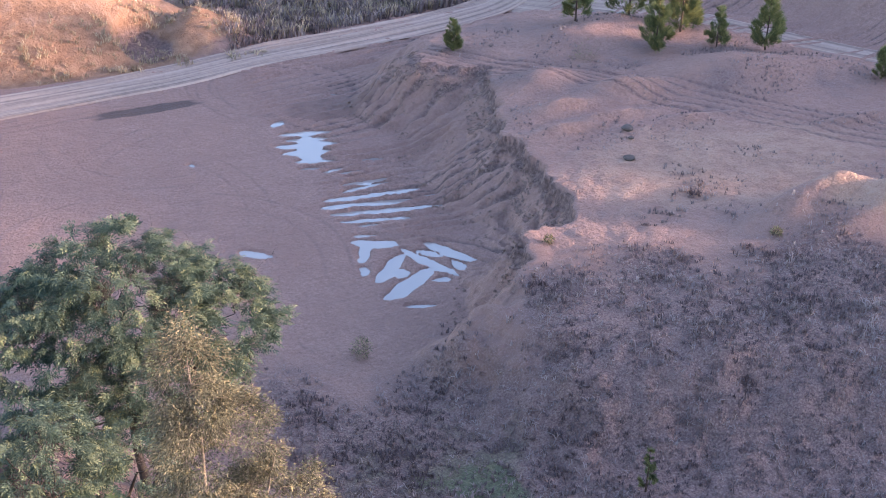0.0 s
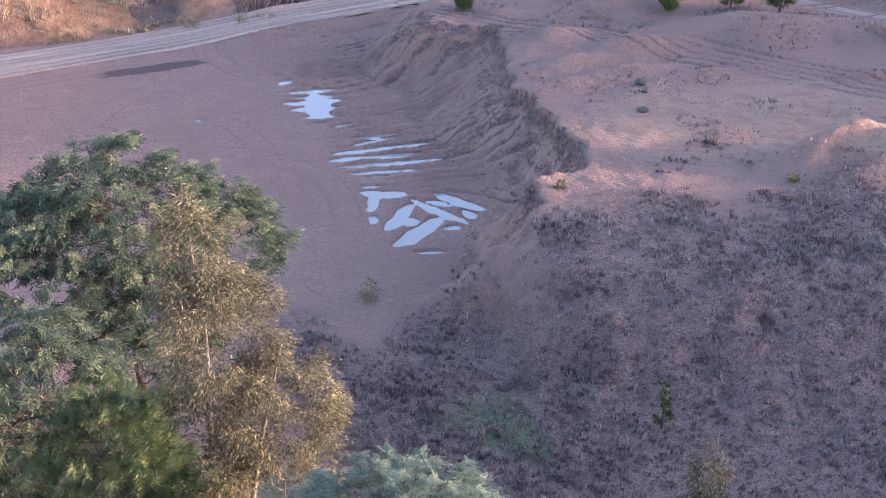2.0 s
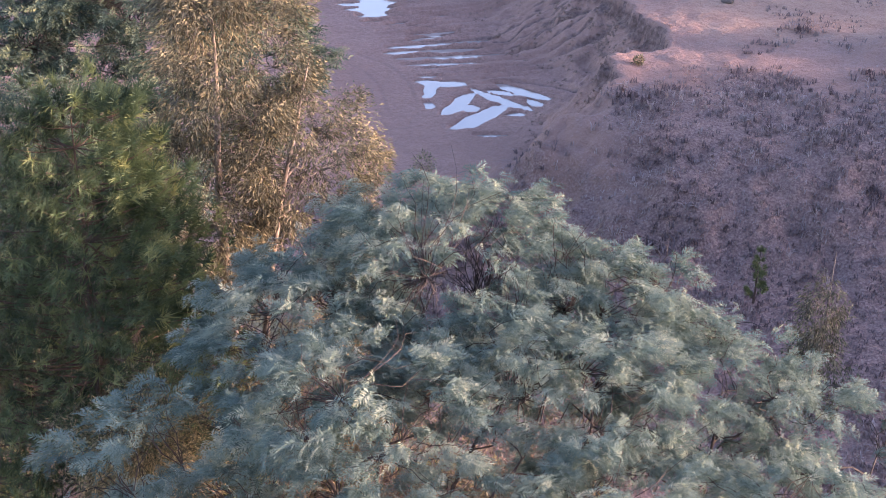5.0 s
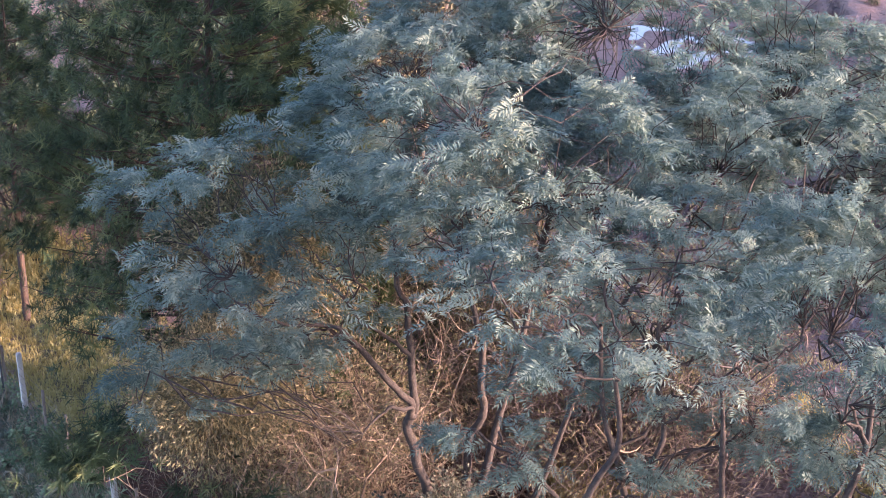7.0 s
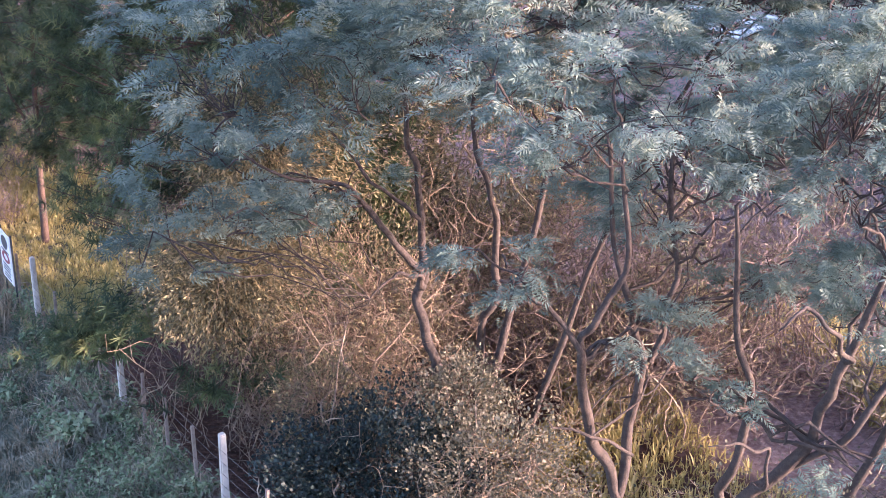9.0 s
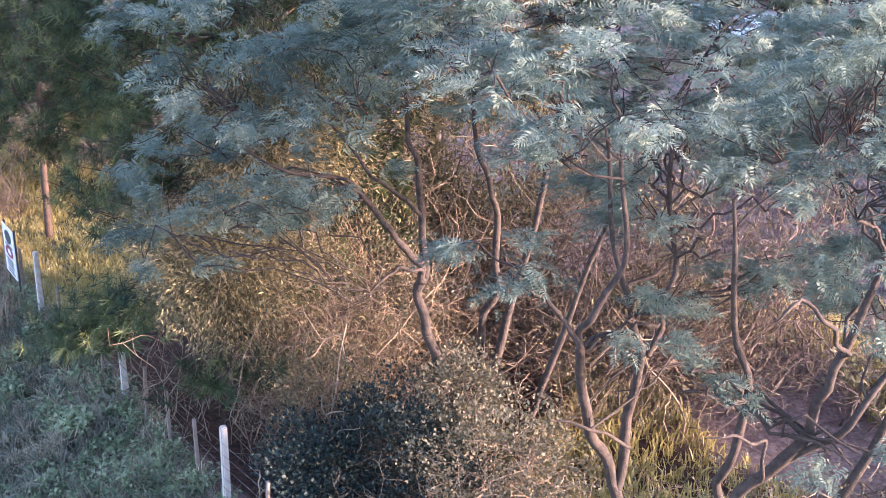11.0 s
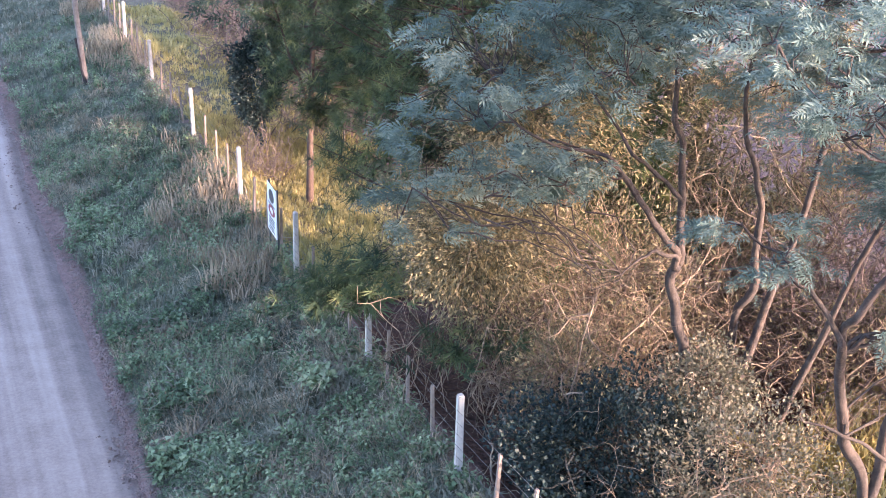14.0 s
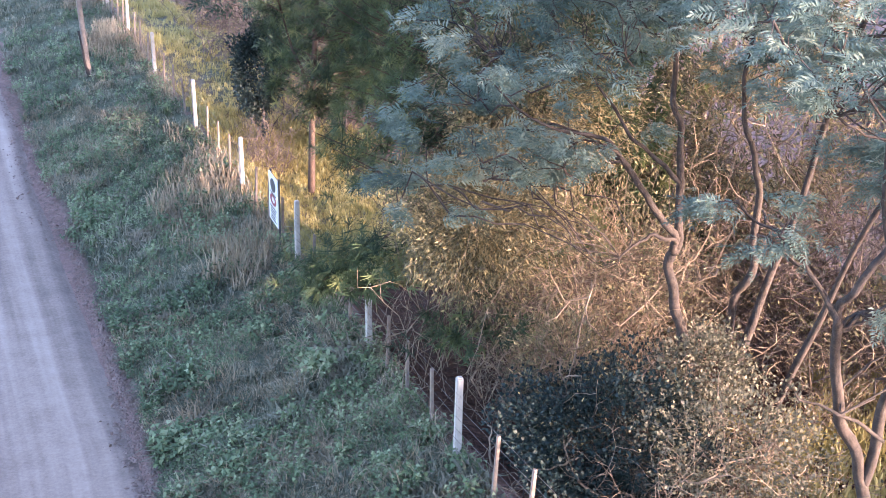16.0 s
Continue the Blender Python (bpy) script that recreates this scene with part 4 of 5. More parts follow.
tree("silver_wattle_tree", "forked silver wattle with bare lower stems and blue-grey leaves", "tree", (5.5, 13.5),
     [[(5.5, 13.5, G(5.5, 13.5), 0.086), (5.3, 13.4, 1.86, 0.079), (5.14, 13.3, 2.39, 0.076), (4.68, 13.2, 3.09, 0.065), (4.27, 12.4, 4.7, 0.054), (4.36, 12.3, 5.03, 0.043), (4.6, 12.1, 5.8, 0.032), (4.5, 12.2, 7.0, 0.022)],
      [(5.3, 13.4, 1.9, 0.072), (5.3, 13.2, 3.19, 0.061), (5.37, 13.0, 4.11, 0.054), (5.01, 13.0, 4.91, 0.043), (4.76, 13.0, 5.73, 0.032), (4.6, 12.9, 7.0, 0.022)],
      [(5.37, 13.0, 4.1, 0.043), (5.61, 13.2, 4.61, 0.040), (5.69, 13.3, 5.24, 0.036), (5.6, 13.5, 6.8, 0.022)],
      [(4.27, 12.4, 4.6, 0.036), (4.0, 12.3, 5.2, 0.029), (3.5, 12.4, 5.8, 0.018)],
      [(5.27, 13.0, 2.78, 0.025), (4.69, 12.9, 3.2, 0.022), (4.07, 12.8, 3.53, 0.011)]],
     [(4.1, 12.3, 7.6, 1.9, 1.7, .85, .75), (3.3, 12.5, 5.75, .6, .6, .4), (8.2, 14.8, 7.6, 2.4, 2.2, 1.6), (6.0, 13.6, 5.9, 1.5, 1.2, .6), (5.0, 12.6, 4.9, .7, .6, .3), (7.2, 14.0, 4.6, .9, .8, .35), (5.7, 14.2, 6.5, 1.3, 1.0, .7)],
     SPRAY, 0.25, 30, 0.80, WATTLE, BARK, (0.46, 0.38), 0.06, "silver wattles", low=-0.2, limbs_each=6, fan=True)
tree("silver_wattle_tree", "leaning silver wattle with crooked dark stems", "tree", (6.3, 12.4),
     [[(6.3, 12.4, G(6.3, 12.4), 0.086), (6.1, 11.8, 2.89, 0.079), (6.54, 11.4, 3.5, 0.072), (6.78, 11.2, 4.43, 0.061), (6.76, 11.0, 5.11, 0.050), (7.0, 11.0, 6.16, 0.036), (7.2, 11.4, 7.2, 0.022)],
      [(6.25, 12.3, 1.8, 0.065), (6.16, 12.2, 2.6, 0.061), (6.23, 12.0, 3.69, 0.054), (6.31, 12.0, 4.14, 0.047), (6.0, 12.0, 5.0, 0.036), (5.7, 11.9, 6.6, 0.022)],
      [(6.4, 11.7, 3.1, 0.050), (6.93, 11.0, 4.1, 0.043), (7.28, 11.0, 4.71, 0.036), (8.4, 11.2, 6.4, 0.022)],
      [(6.76, 11.0, 5.1, 0.029), (5.98, 9.8, 6.01, 0.025), (5.7, 9.7, 6.32, 0.022), (5.44, 9.66, 6.47, 0.018), (5.15, 9.6, 6.36, 0.009)],
      [(6.2, 11.6, 3.2, 0.025), (5.83, 10.6, 3.98, 0.022), (5.85, 10.6, 4.3, 0.019), (5.33, 10.5, 4.56, 0.016), (5.0, 10.4, 4.62, 0.007)],
      [(8.8, 14.2, G(8.8, 14.2), 0.079), (9.6, 13.9, 2.6, 0.065), (10.6, 14.4, 4.6, 0.043), (11.2, 15.0, 6.6, 0.022)],
      [(9.4, 12.6, G(9.4, 12.6), 0.065), (9.8, 12.2, 2.6, 0.054), (10.3, 11.8, 4.6, 0.036), (10.4, 11.6, 6.2, 0.022)]],
     [(11.3, 15.3, 6.6, 2.3, 2.4, 1.6), (7.2, 11.7, 7.3, 2.3, 1.8, 1.25), (13.2, 14.4, 6.0, 1.9, 2.3, 1.2), (10.4, 11.6, 6.4, 1.9, 1.6, 1.4), (5.6, 11.6, 4.4, .5, .45, .3), (7.6, 11.3, 5.7, 1.5, 1.2, .6), (8.4, 12.2, 4.7, 1.2, 1.0, .4), (9.6, 12.6, 5.2, 1.3, 1.0, .5), (8.8, 13.4, 6.3, 2.2, 1.8, .8), (11.2, 13.4, 5.2, 1.8, 1.6, .6), (9.2, 16.2, 5.6, 1.8, 1.4, .6), (7.0, 10.9, 3.9, .45, .45, .25)],
     SPRAY, 0.25, 30, 0.80, WATTLE, BARK, (0.46, 0.38), 0.06, "silver wattles", low=-0.2, limbs_each=6, fan=True)

# --- pines and eucalypts of the wood ---
pine("pine_tree", "dense green pine with long tufted needles", (1.0, 24.2), 11.1, 4.1, 24, 13, NEEDLES, 0.34, 0.16,
     extra=[((1.0, 23.6, 2.4), (-2.0, 19.3, 1.5), 150), ((1.3, 23.6, 1.8), (0.25, 18.0, 0.9), 60)], group="pines", tufts=12, blunt=0.5, inner=0.4)
pine("pine_tree", "slender forked pine with a bare orange trunk and dark tufts", (-3.5, 31.4), 8.2, 2.5, 15, 9, NEEDLES, 0.32, 0.24, (0.4, 0.2),
     extra=[((-3.4, 31.4, 0.5), (-4.6, 31.3, 4.6), 26), ((-3.4, 31.4, 1.2), (-2.2, 31.2, 2.8), 10)], group="pines", tufts=14, girth=0.62)
tree("eucalyptus_tree", "tall eucalypt with drooping golden-brown leaves and pale stems", "tree", (4.9, 26.8),
     [[(4.9, 26.8, G(4.9, 26.8), .17), (4.7, 26.4, 4.0, .13), (4.5, 26.2, 8.0, .09), (4.8, 27.2, 11.6, .03), (4.5, 27.4, 14.6, .008)],
      [(5.2, 26.7, G(5.2, 26.7), .12), (5.6, 26.4, 4.5, .09), (6.2, 26.2, 8.5, .05), (6.8, 26.2, 10.8, .02)]],
     [(4.5, 27.2, 13.1, 1.15, 1.15, 2.6), (5.2, 26.8, 10.6, 2.1, 2.0, 2.5), (6.7, 26.5, 8.0, 2.0, 1.9, 2.3), (4.2, 27.0, 7.0, 2.1, 2.0, 2.8), (6.2, 26.8, 4.5, 2.3, 1.8, 2.3)],
     NARROW, 0.14, 180, 0.82, EUCALYPT, PALE_BARK, (0.5, 0.8), 0.28, "eucalypts", low=-0.9)
tree("eucalyptus_tree", "small eucalypt with coppery drooping leaves on the low ground", "tree", (24.4, 27.2),
     [[(24.4, 27.2, G(24.4, 27.2), .07), (24.3, 27.0, -1.5, .05), (24.3, 26.9, 2.3, .01)]],
     [(24.3, 27.0, 0.2, .75, .75, 1.9), (24.4, 27.0, -2.0, 1.15, 1.1, 1.7)], NARROW, 0.17, 46, 0.6, EUCALYPT, PALE_BARK, (0.36, 0.8), 0.5, "eucalypts", low=-0.9)
tree("green_wattle_tree", "round-crowned green wattle with dense feathery leaves", "tree", (6.8, 45.2),
     [[(6.8, 45.2, G(6.8, 45.2), .26), (6.6, 45.0, -1.5, .2), (6.2, 44.8, 2.0, .13), (6.4, 45, 6, .06)], [(7.2, 45.2, G(7, 45), .18), (8.4, 45, -0.5, .13), (9.8, 44.8, 3.5, .06)]],
     [(6.3, 45.0, 6.2, 4.5, 4.0, 3.9), (10.4, 45.0, 4.4, 3.1, 3.0, 3.0), (3.0, 44.6, 5.4, 3.4, 3.0, 3.5), (7.0, 44, 2.0, 4.5, 3, 2.2), (3.6, 43.6, 0.6, 4.0, 2.8, 2.6)],
     COARSE_SPRAY, 0.50, 22, 0.95, GREEN_WATTLE, BARK, (0.55, 0.6), 0.1, "green wattles", fan=True)
tree("green_wattle_tree", "straggling olive-green wattle with open branches", "tree", (1.5, 36.5),
     [[(1.5, 36.5, G(1.5, 36.5), .2), (1.8, 36.3, 1.0, .14), (1.2, 36.0, 4.0, .07)], [(2.0, 36.6, G(2, 36.6), .14), (3.6, 36.4, 1.2, .1), (4.6, 36.2, 3.8, .05)]],
     [(0.8, 36.2, 4.9, 3.0, 2.6, 2.8), (4.2, 36.4, 3.2, 2.4, 2.2, 2.6), (-2.6, 36.6, 3.8, 2.6, 2.4, 3.0), (1.4, 35.0, 0.8, 3.8, 2.2, 2.2), (-2.0, 35.6, 1.0, 3.2, 2.2, 2.2), (-5.2, 37.2, 2.6, 2.2, 2.0, 2.6)],
     COARSE_SPRAY, 0.50, 13, 0.95, GREEN_WATTLE, BARK, (0.5, 0.6), 0.12, "green wattles", fan=True)
tree("green_wattle_tree", "thin grey-green wattle at the pit's margin", "tree", (-1.2, 52.5),
     [[(-1.2, 52.5, G(-1.2, 52.5), .16), (-1.0, 52.4, 0.5, .1), (-0.8, 52.3, 5.0, .04)]],
     [(-0.6, 52.4, 5.2, 2.4, 2.2, 2.6), (-3.2, 52.0, 3.4, 2.6, 2.2, 2.6), (0.8, 52, 1.8, 1.6, 1.4, 2.2)], COARSE_SPRAY, 0.5, 12, 1.0, GREEN_WATTLE, BARK, (0.5, 0.6), 0.1, "green wattles", fan=True)

# --- undergrowth behind the fence ---
shrub("evergreen_bush", "dark glossy evergreen bush under the wattles", (2.55, 16.0, 0.6), (2.15, 1.6, 1.4), OVAL, 0.065, 27000, DARK_LEAF, 50, BARK, shell=0.6)
shrub("evergreen_bush", "dark blue-green bush at the edge of the wood", (-5.5, 35.6, -0.1), (0.9, 0.9, 1.8), OVAL, 0.10, 8000, DARK_LEAF, 30, BARK, shell=0.6)
shrub("creeper_bush", "pale-leaved creeper tangled over dry stems", (4.0, 14.9, 1.3), (1.9, 1.4, 1.2), OVAL, 0.055, 7000, PALE_LEAF, 250, TWIG, 0.014, forks=6)
shrub("creeper_bush", "pale-leaved creeper climbing a wattle stem", (3.9, 16.6, 1.5), (1.0, 0.9, 1.0), OVAL, 0.055, 5200, PALE_LEAF, 70, TWIG, 0.010)
shrub("dry_thicket", "tangled reddish-brown thicket of leafless stems", (2.6, 19.4, 1.9), (2.3, 1.8, 2.6), NARROW, 0.09, 7000, OLIVE, 420, TWIG, 0.014, category="thicket", forks=7)
shrub("dry_thicket", "dry brown undergrowth with bare arching stems", (2.0, 17.6, 1.0), (1.3, 1.1, 1.3), NARROW, 0.08, 3600, OLIVE, 150, TWIG, 0.013, category="thicket", forks=6)
shrub("dry_thicket", "bare curling branches over the dark bush", (2.2, 16.2, 1.1), (1.7, 1.3, 1.1), NARROW, 0.07, 900, OLIVE, 50, TWIG, 0.018, category="thicket", forks=7)
shrub("dry_thicket", "dense leafless undergrowth between wattle stems", (7.6, 18.6, 0.8), (3.2, 1.6, 1.6), NARROW, 0.10, 1600, OLIVE, 150, TWIG, 0.014, category="thicket", forks=6)
shrub("dry_thicket", "leafless stems and fallen branches under the wattles", (8.0, 13.8, 0.5), (2.8, 1.8, 1.2), OVAL, 0.06, 900, PALE_LEAF, 70, TWIG, 0.018, category="thicket", forks=6)
shrub("dry_thicket", "tall reddish thicket of bare stems behind the wattles", (5.9, 22.8, 3.0), (3.0, 1.3, 3.3), NARROW, 0.12, 12000, OLIVE, 440, TWIG, 0.018, category="thicket")
shrub("dry_thicket", "tall grey-brown leafless thicket deep in the wood", (9.8, 20.2, 2.6), (3.4, 1.5, 3.4), NARROW, 0.12, 4600, EUCALYPT, 420, RED_TWIG, 0.018, category="thicket")
shrub("golden_bush", "golden-leaved hanging bush under the pine", (0.6, 19.6, 2.4), (2.1, 1.4, 2.0), NARROW, 0.095, 24000, OLIVE, 110, TWIG, 0.009, hang=0.35, shell=0.2)
shrub("dry_thicket", "tall brown thicket of leafless stems behind the wattles", (7.4, 21.0, 1.6), (3.2, 1.2, 3.2), NARROW, 0.11, 4500, OLIVE, 380, RED_TWIG, 0.014, category="thicket")
shrub("golden_bush", "tall golden-leaved drooping bush before the pine", (1.4, 21.0, 4.2), (2.4, 1.2, 2.5), NARROW, 0.10, 22000, OLIVE, 80, TWIG, 0.009, hang=0.35, shell=0.25)
shrub("bare_bush", "small leafless pinkish bush by a pine trunk", (-4.9, 33.2, -0.9), (1.0, 0.9, 0.9), NARROW, 0.1, 0, EUCALYPT, 150, RED_TWIG, 0.010)
for fu, fv, fr in ((21, 4.2, 1.8), (25, 4.1, 2.0), (29.5, 4.1, 2.2), (34, 4.2, 2.3), (39, 4.4, 2.6), (44, 4.5, 2.8)):
    fx, fy = FENCE0 + FENCE_DIR * fu + FENCE_RIGHT * fv
    shrub("dry_thicket", "low reddish leafless thicket along the fence", (fx, fy, G(fx, fy) + 1.0), (fr, fr, 1.9), NARROW, 0.1, 1200, EUCALYPT, 230, RED_TWIG, 0.016, category="thicket", forks=2)
for bx, by, br, bz in ((-8.8, 49.6, 2.0, 1.8), (-6.2, 51.5, 2.4, 2.2), (-4.6, 47.5, 2.4, 2.0), (-7.0, 45.6, 1.5, 1.5), (-3.6, 42.5, 2.2, 2.0), (-10.5, 55.0, 2.4, 2.2), (-6.4, 57, 2.8, 2.6)):
    shrub("dry_thicket", "reddish leafless thicket filling the edge of the wood", (bx, by, G(bx, by) + bz * 0.55), (br, br, bz), NARROW, 0.12, 700, OLIVE, 170, RED_TWIG, 0.018, category="thicket", forks=2)
shrub("dry_thicket", "brown leafless scrub behind the pine", (1.0, 33.0, 0.0), (2.6, 1.8, 2.0), NARROW, 0.14, 2200, EUCALYPT, 240, RED_TWIG, 0.011, category="thicket")

for bx, by, bz, ba, bb, bc, bn in ((4.5, 22.3, 1.0, 3.0, 2.0, 2.6, 2600), (9.2, 21.0, 0.2, 3.0, 1.4, 1.8, 1900), (12.6, 18.2, 0.0, 2.4, 2.2, 1.8, 1200), (8.4, 22.3, -1.0, 2.8, 1.0, 1.0, 1600), (11.4, 13.6, 0.4, 2.0, 1.8, 1.4, 700)):
    shrub("dry_thicket", "dense brown undergrowth of leafless stems in the wood", (bx, by, bz), (ba, bb, bc), NARROW, 0.17, bn, EUCALYPT, 240, TWIG if bn > 1900 else RED_TWIG, 0.014, category="thicket", forks=3)

# --- pit margin and far plants ---
shrub("shrub", "small grey-green shrub at the foot of the bank", (22.0, 55.0, -5.2), (0.75, 0.6, 0.8), NARROW, 0.16, 420, OLIVE, 30)
shrub("seedling_bush", "yellow-green seedling on the bank's edge", (35.3, 56.6, -1.55), (0.35, 0.35, 0.35), NARROW, 0.2, 200, OLIVE, 8, group="seedlings")
shrub("seedling_bush", "yellow-green seedling on the bank", (49.0, 51.4, -1.3), (0.4, 0.4, 0.4), NARROW, 0.2, 200, OLIVE, 8, group="seedlings")
shrub("bare_bush", "thin leafless bush on the far bank", (56.6, 86.4, -0.9), (1.7, 1.2, 1.2), NARROW, 0.12, 150, FAR_PINE, 60, TWIG, 0.014)
shrub("bare_bush", "thin leafless bush beside the sandy heaps", (62.6, 53.2, -0.4), (0.9, 0.9, 1.1), NARROW, 0.12, 0, FAR_PINE, 40, TWIG, 0.012)
for px, py, h, r in ((47.4, 93.6, 2.9, 0.9), (66.6, 94.5, 7.0, 2.0), (63.8, 86.0, 5.2, 1.6), (69.4, 90.0, 6.8, 1.8), (69.8, 85.0, 3.6, 1.2), (73.2, 82.4, 5.0, 1.5), (77.6, 72.4, 2.6, 1.0), (72, 93, 6, 1.8), (61.2, 95.4, 6.0, 1.7)):
    pine("pine_tree", "young yellow-green pine on the bank" if h > 3 else "small pine sapling on the bank's rim", (px, py), G(px, py) + h, r, 9 if h > 4 else 7, 6, FAR_PINE, 0.55 if h > 4 else 0.4, 0.06, group="bank pines", tufts=8)
pine("pine_tree", "tiny pine sapling among the dry heath", (29.9, 37.4), -3.2, 0.45, 6, 5, FAR_PINE, 0.2, 0.1, group="bank pines", tufts=5)
for sx, sy, sw, sl in ((50.6, 70.7, 1.0, "dark boulder lying on the sandy bank"), (47.7, 66.2, 0.9, "dark flat stone on the sandy bank"), (49.9, 69.2, .5, "small dark stone on the sandy bank")):
    bm = bmesh.new()
    bmesh.ops.create_icosphere(bm, subdivisions=3, radius=sw * 0.45)
    for v in bm.verts:
        v.co *= 1 + 0.35 * noise.noise(v.co * 2.2 + Vector((sx, sy, 0)))
        v.co.z *= 0.5
    me = bpy.data.meshes.new("boulder")
    bm.to_mesh(me), bm.free()
    me.materials.append(STONE)
    st = new("boulder", me)
    st.location = (sx, sy, G(sx, sy) + sw * 0.12)
    tagged(st, sl, "rock", "boulders")


# --- unseen tree belt added on far rim to shade low ground from evening sun ---
BELT0, BELT_DIR = (72.0, -30.0), (0.418, 0.908)
b0 = G(*BELT0)
belt = tree("shade_belt_tree", "unseen broad-crowned tree, added in a belt to block the low sun", "tree", BELT0,
            [[(72, -30, b0, .3), (72.2, -30, b0 + 5, .22), (72, -30, b0 + 11, .08)]],
            [(72, -30, b0 + 10.6, 4.2, 3.4, 4.4), (69, -29, b0 + 8.6, 3.4, 2.8, 3.4), (75, -31, b0 + 8.4, 3.4, 2.8, 3.2), (72, -30, b0 + 4, 4.6, 3, 3.6)],
            OVAL, 2.2, 8, 1.8, GREEN_WATTLE, BARK, (1.2, 0.8), 0.1, "tree belt", twigs=False, low=-0.9, limbs_each=2)
for k in range(-4, 26):
    if k == 0:
        continue
    t = k * 4.0
    bx, by = BELT0[0] + BELT_DIR[0] * t + rng.uniform(-1, 1), BELT0[1] + BELT_DIR[1] * t + rng.uniform(-1, 1)
    # heights set by which ground the sun should reach
    top_z = 7.0 if t < 30 else 8.6 if t < 58 else 5.1 if t < 78 else 8.4
    s = (top_z - G(bx, by)) / 15.0 * rng.uniform(0.95, 1.03)
    ob = copy_thing(belt, pose(bx, by, G(bx, by) - 0.05, 0, 0, rng.uniform(0, 360)))
    ob.scale = (1.1, 1.1, s)
belt.scale = (1.1, 1.1, (7.2 - b0) / 15.0)

# --- grasses ---
def tufts_on(name, label, keep, area, count, size, mat, blades=7, lean=0.45, width=0.05, category="grass"):
    x = rng.uniform(area[0], area[1], count)
    y = rng.uniform(area[2], area[3], count)
    z, cover = land(x, y)
    ok = keep(x, y, cover)
    p = np.stack([x, y, z - 0.02], 1)[ok]
    n = len(p)
    up = np.array([0, 0, 1.0]) + rng.normal(size=(n, 3)) * 0.12
    ref = rng.normal(size=(n, 3))
    tv, tf = grass_tuft(blades, 2, lean, width)
    hs = size * rng.uniform(0.55, 1.3, n) * (1 + 0.4 * vnoise(p[:, 0] * .5, p[:, 1] * .5, 71))
    tone = np.clip(0.48 + 0.33 * vnoise(p[:, 0] * 1.1, p[:, 1] * 1.1, 93) + 0.2 * vnoise(p[:, 0] * .35, p[:, 1] * .35, 95) + 0.2 * rng.normal(size=n), 0, 1)
    me = scatter(name, tv, tf, p, up, ref, hs, mat, tone)
    return tagged(new(name, me), label, category, kind="stuff")


def fence_uv(x, y):
    return (x - FENCE0[0]) * FENCE_DIR[0] + (y - FENCE0[1]) * FENCE_DIR[1], -bow_of((x - FENCE0[0]) * FENCE_DIR[0] + (y - FENCE0[1]) * FENCE_DIR[1]) + (x - FENCE0[0]) * FENCE_RIGHT[0] + (y - FENCE0[1]) * FENCE_RIGHT[1]


def by_fence(x, y, c):
    u, v = fence_uv(x, y)
    return (np.abs(v + 0.6 - 0.8 * vnoise(u * .3, u * 0, 77)) < 0.9) & (u > 6) & (vnoise(x * .35, y * .35, 75) > 0.3) | ((v < 0.1) & (v > -2.3) & (np.hypot((u - 14.2) / 4.2, (v + .9) / 1.5) + 0.3 * vnoise(x * .9, y * .9, 76) < 0.95))


def behind(x, y, c):
    u, v = fence_uv(x, y)
    return (v > 0.2) & (v < 4.4 + vnoise(x * .5, y * .5, 99)) & (u > 8.5) & (u < 38)


def rosette(leaves=8, seed=6):
    """A leafy weed: small oval leaves up a short stem, x up."""
    r = np.random.default_rng(seed)
    v, f = [], []
    for i in range(leaves):
        a, h = r.uniform(0, 2 * math.pi), r.uniform(0.1, 1.0)
        out, side = np.array([0, math.cos(a), math.sin(a)]), np.array([0, -math.sin(a), math.cos(a)]) * r.uniform(0.10, 0.2)
        o, reach = np.array([h, 0, 0]), r.uniform(0.35, 0.65) * (1.15 - 0.5 * h)
        k = len(v)
        v += [o + out * 0.06, o + out * reach * 0.55 + side + [0.12, 0, 0], o + out * reach + [r.uniform(-.1, .12), 0, 0], o + out * reach * 0.55 - side + [0.12, 0, 0]]
        f.append((k, k + 1, k + 2, k + 3))
    return np.array(v), [np.array(f)]


def verge(name, label, spans, template, size, mat, keep=None, category="grass", lean=0.15):
    """Plants strewn over the verge, by stretches along the fence: from, to, how many."""
    u = np.concatenate([rng.uniform(a, b, n) for a, b, n in spans])
    v = rng.uniform(-4.35, 0.15, len(u))
    x = FENCE0[0] + FENCE_DIR[0] * u + FENCE_RIGHT[0] * (v + bow_of(u))
    y = FENCE0[1] + FENCE_DIR[1] * u + FENCE_RIGHT[1] * (v + bow_of(u))
    ok = v > -4.2 + 0.35 * vnoise(x * .7, y * .7, 73)
    if keep:
        ok &= keep(x, y)
    x, y = x[ok], y[ok]
    n = len(x)
    p = np.stack([x, y, land(x, y)[0] - 0.015], 1)
    up = np.array([0, 0, 1.0]) + rng.normal(size=(n, 3)) * lean
    hs = size * rng.uniform(0.5, 1.35, n) * (1 + 0.35 * vnoise(x * .9, y * .9, 71) + 0.45 * vnoise(x * 2.6, y * 2.6, 72))
    tone = np.clip(0.45 + 0.28 * vnoise(x * 1.3, y * 1.3, 93) + 0.2 * vnoise(x * .4, y * .4, 95) + 0.24 * rng.normal(size=n), 0, 1)
    return tagged(new(name, scatter(name, template[0], template[1], p, up, rng.normal(size=(n, 3)), hs, mat, tone)), label, category, kind="stuff")


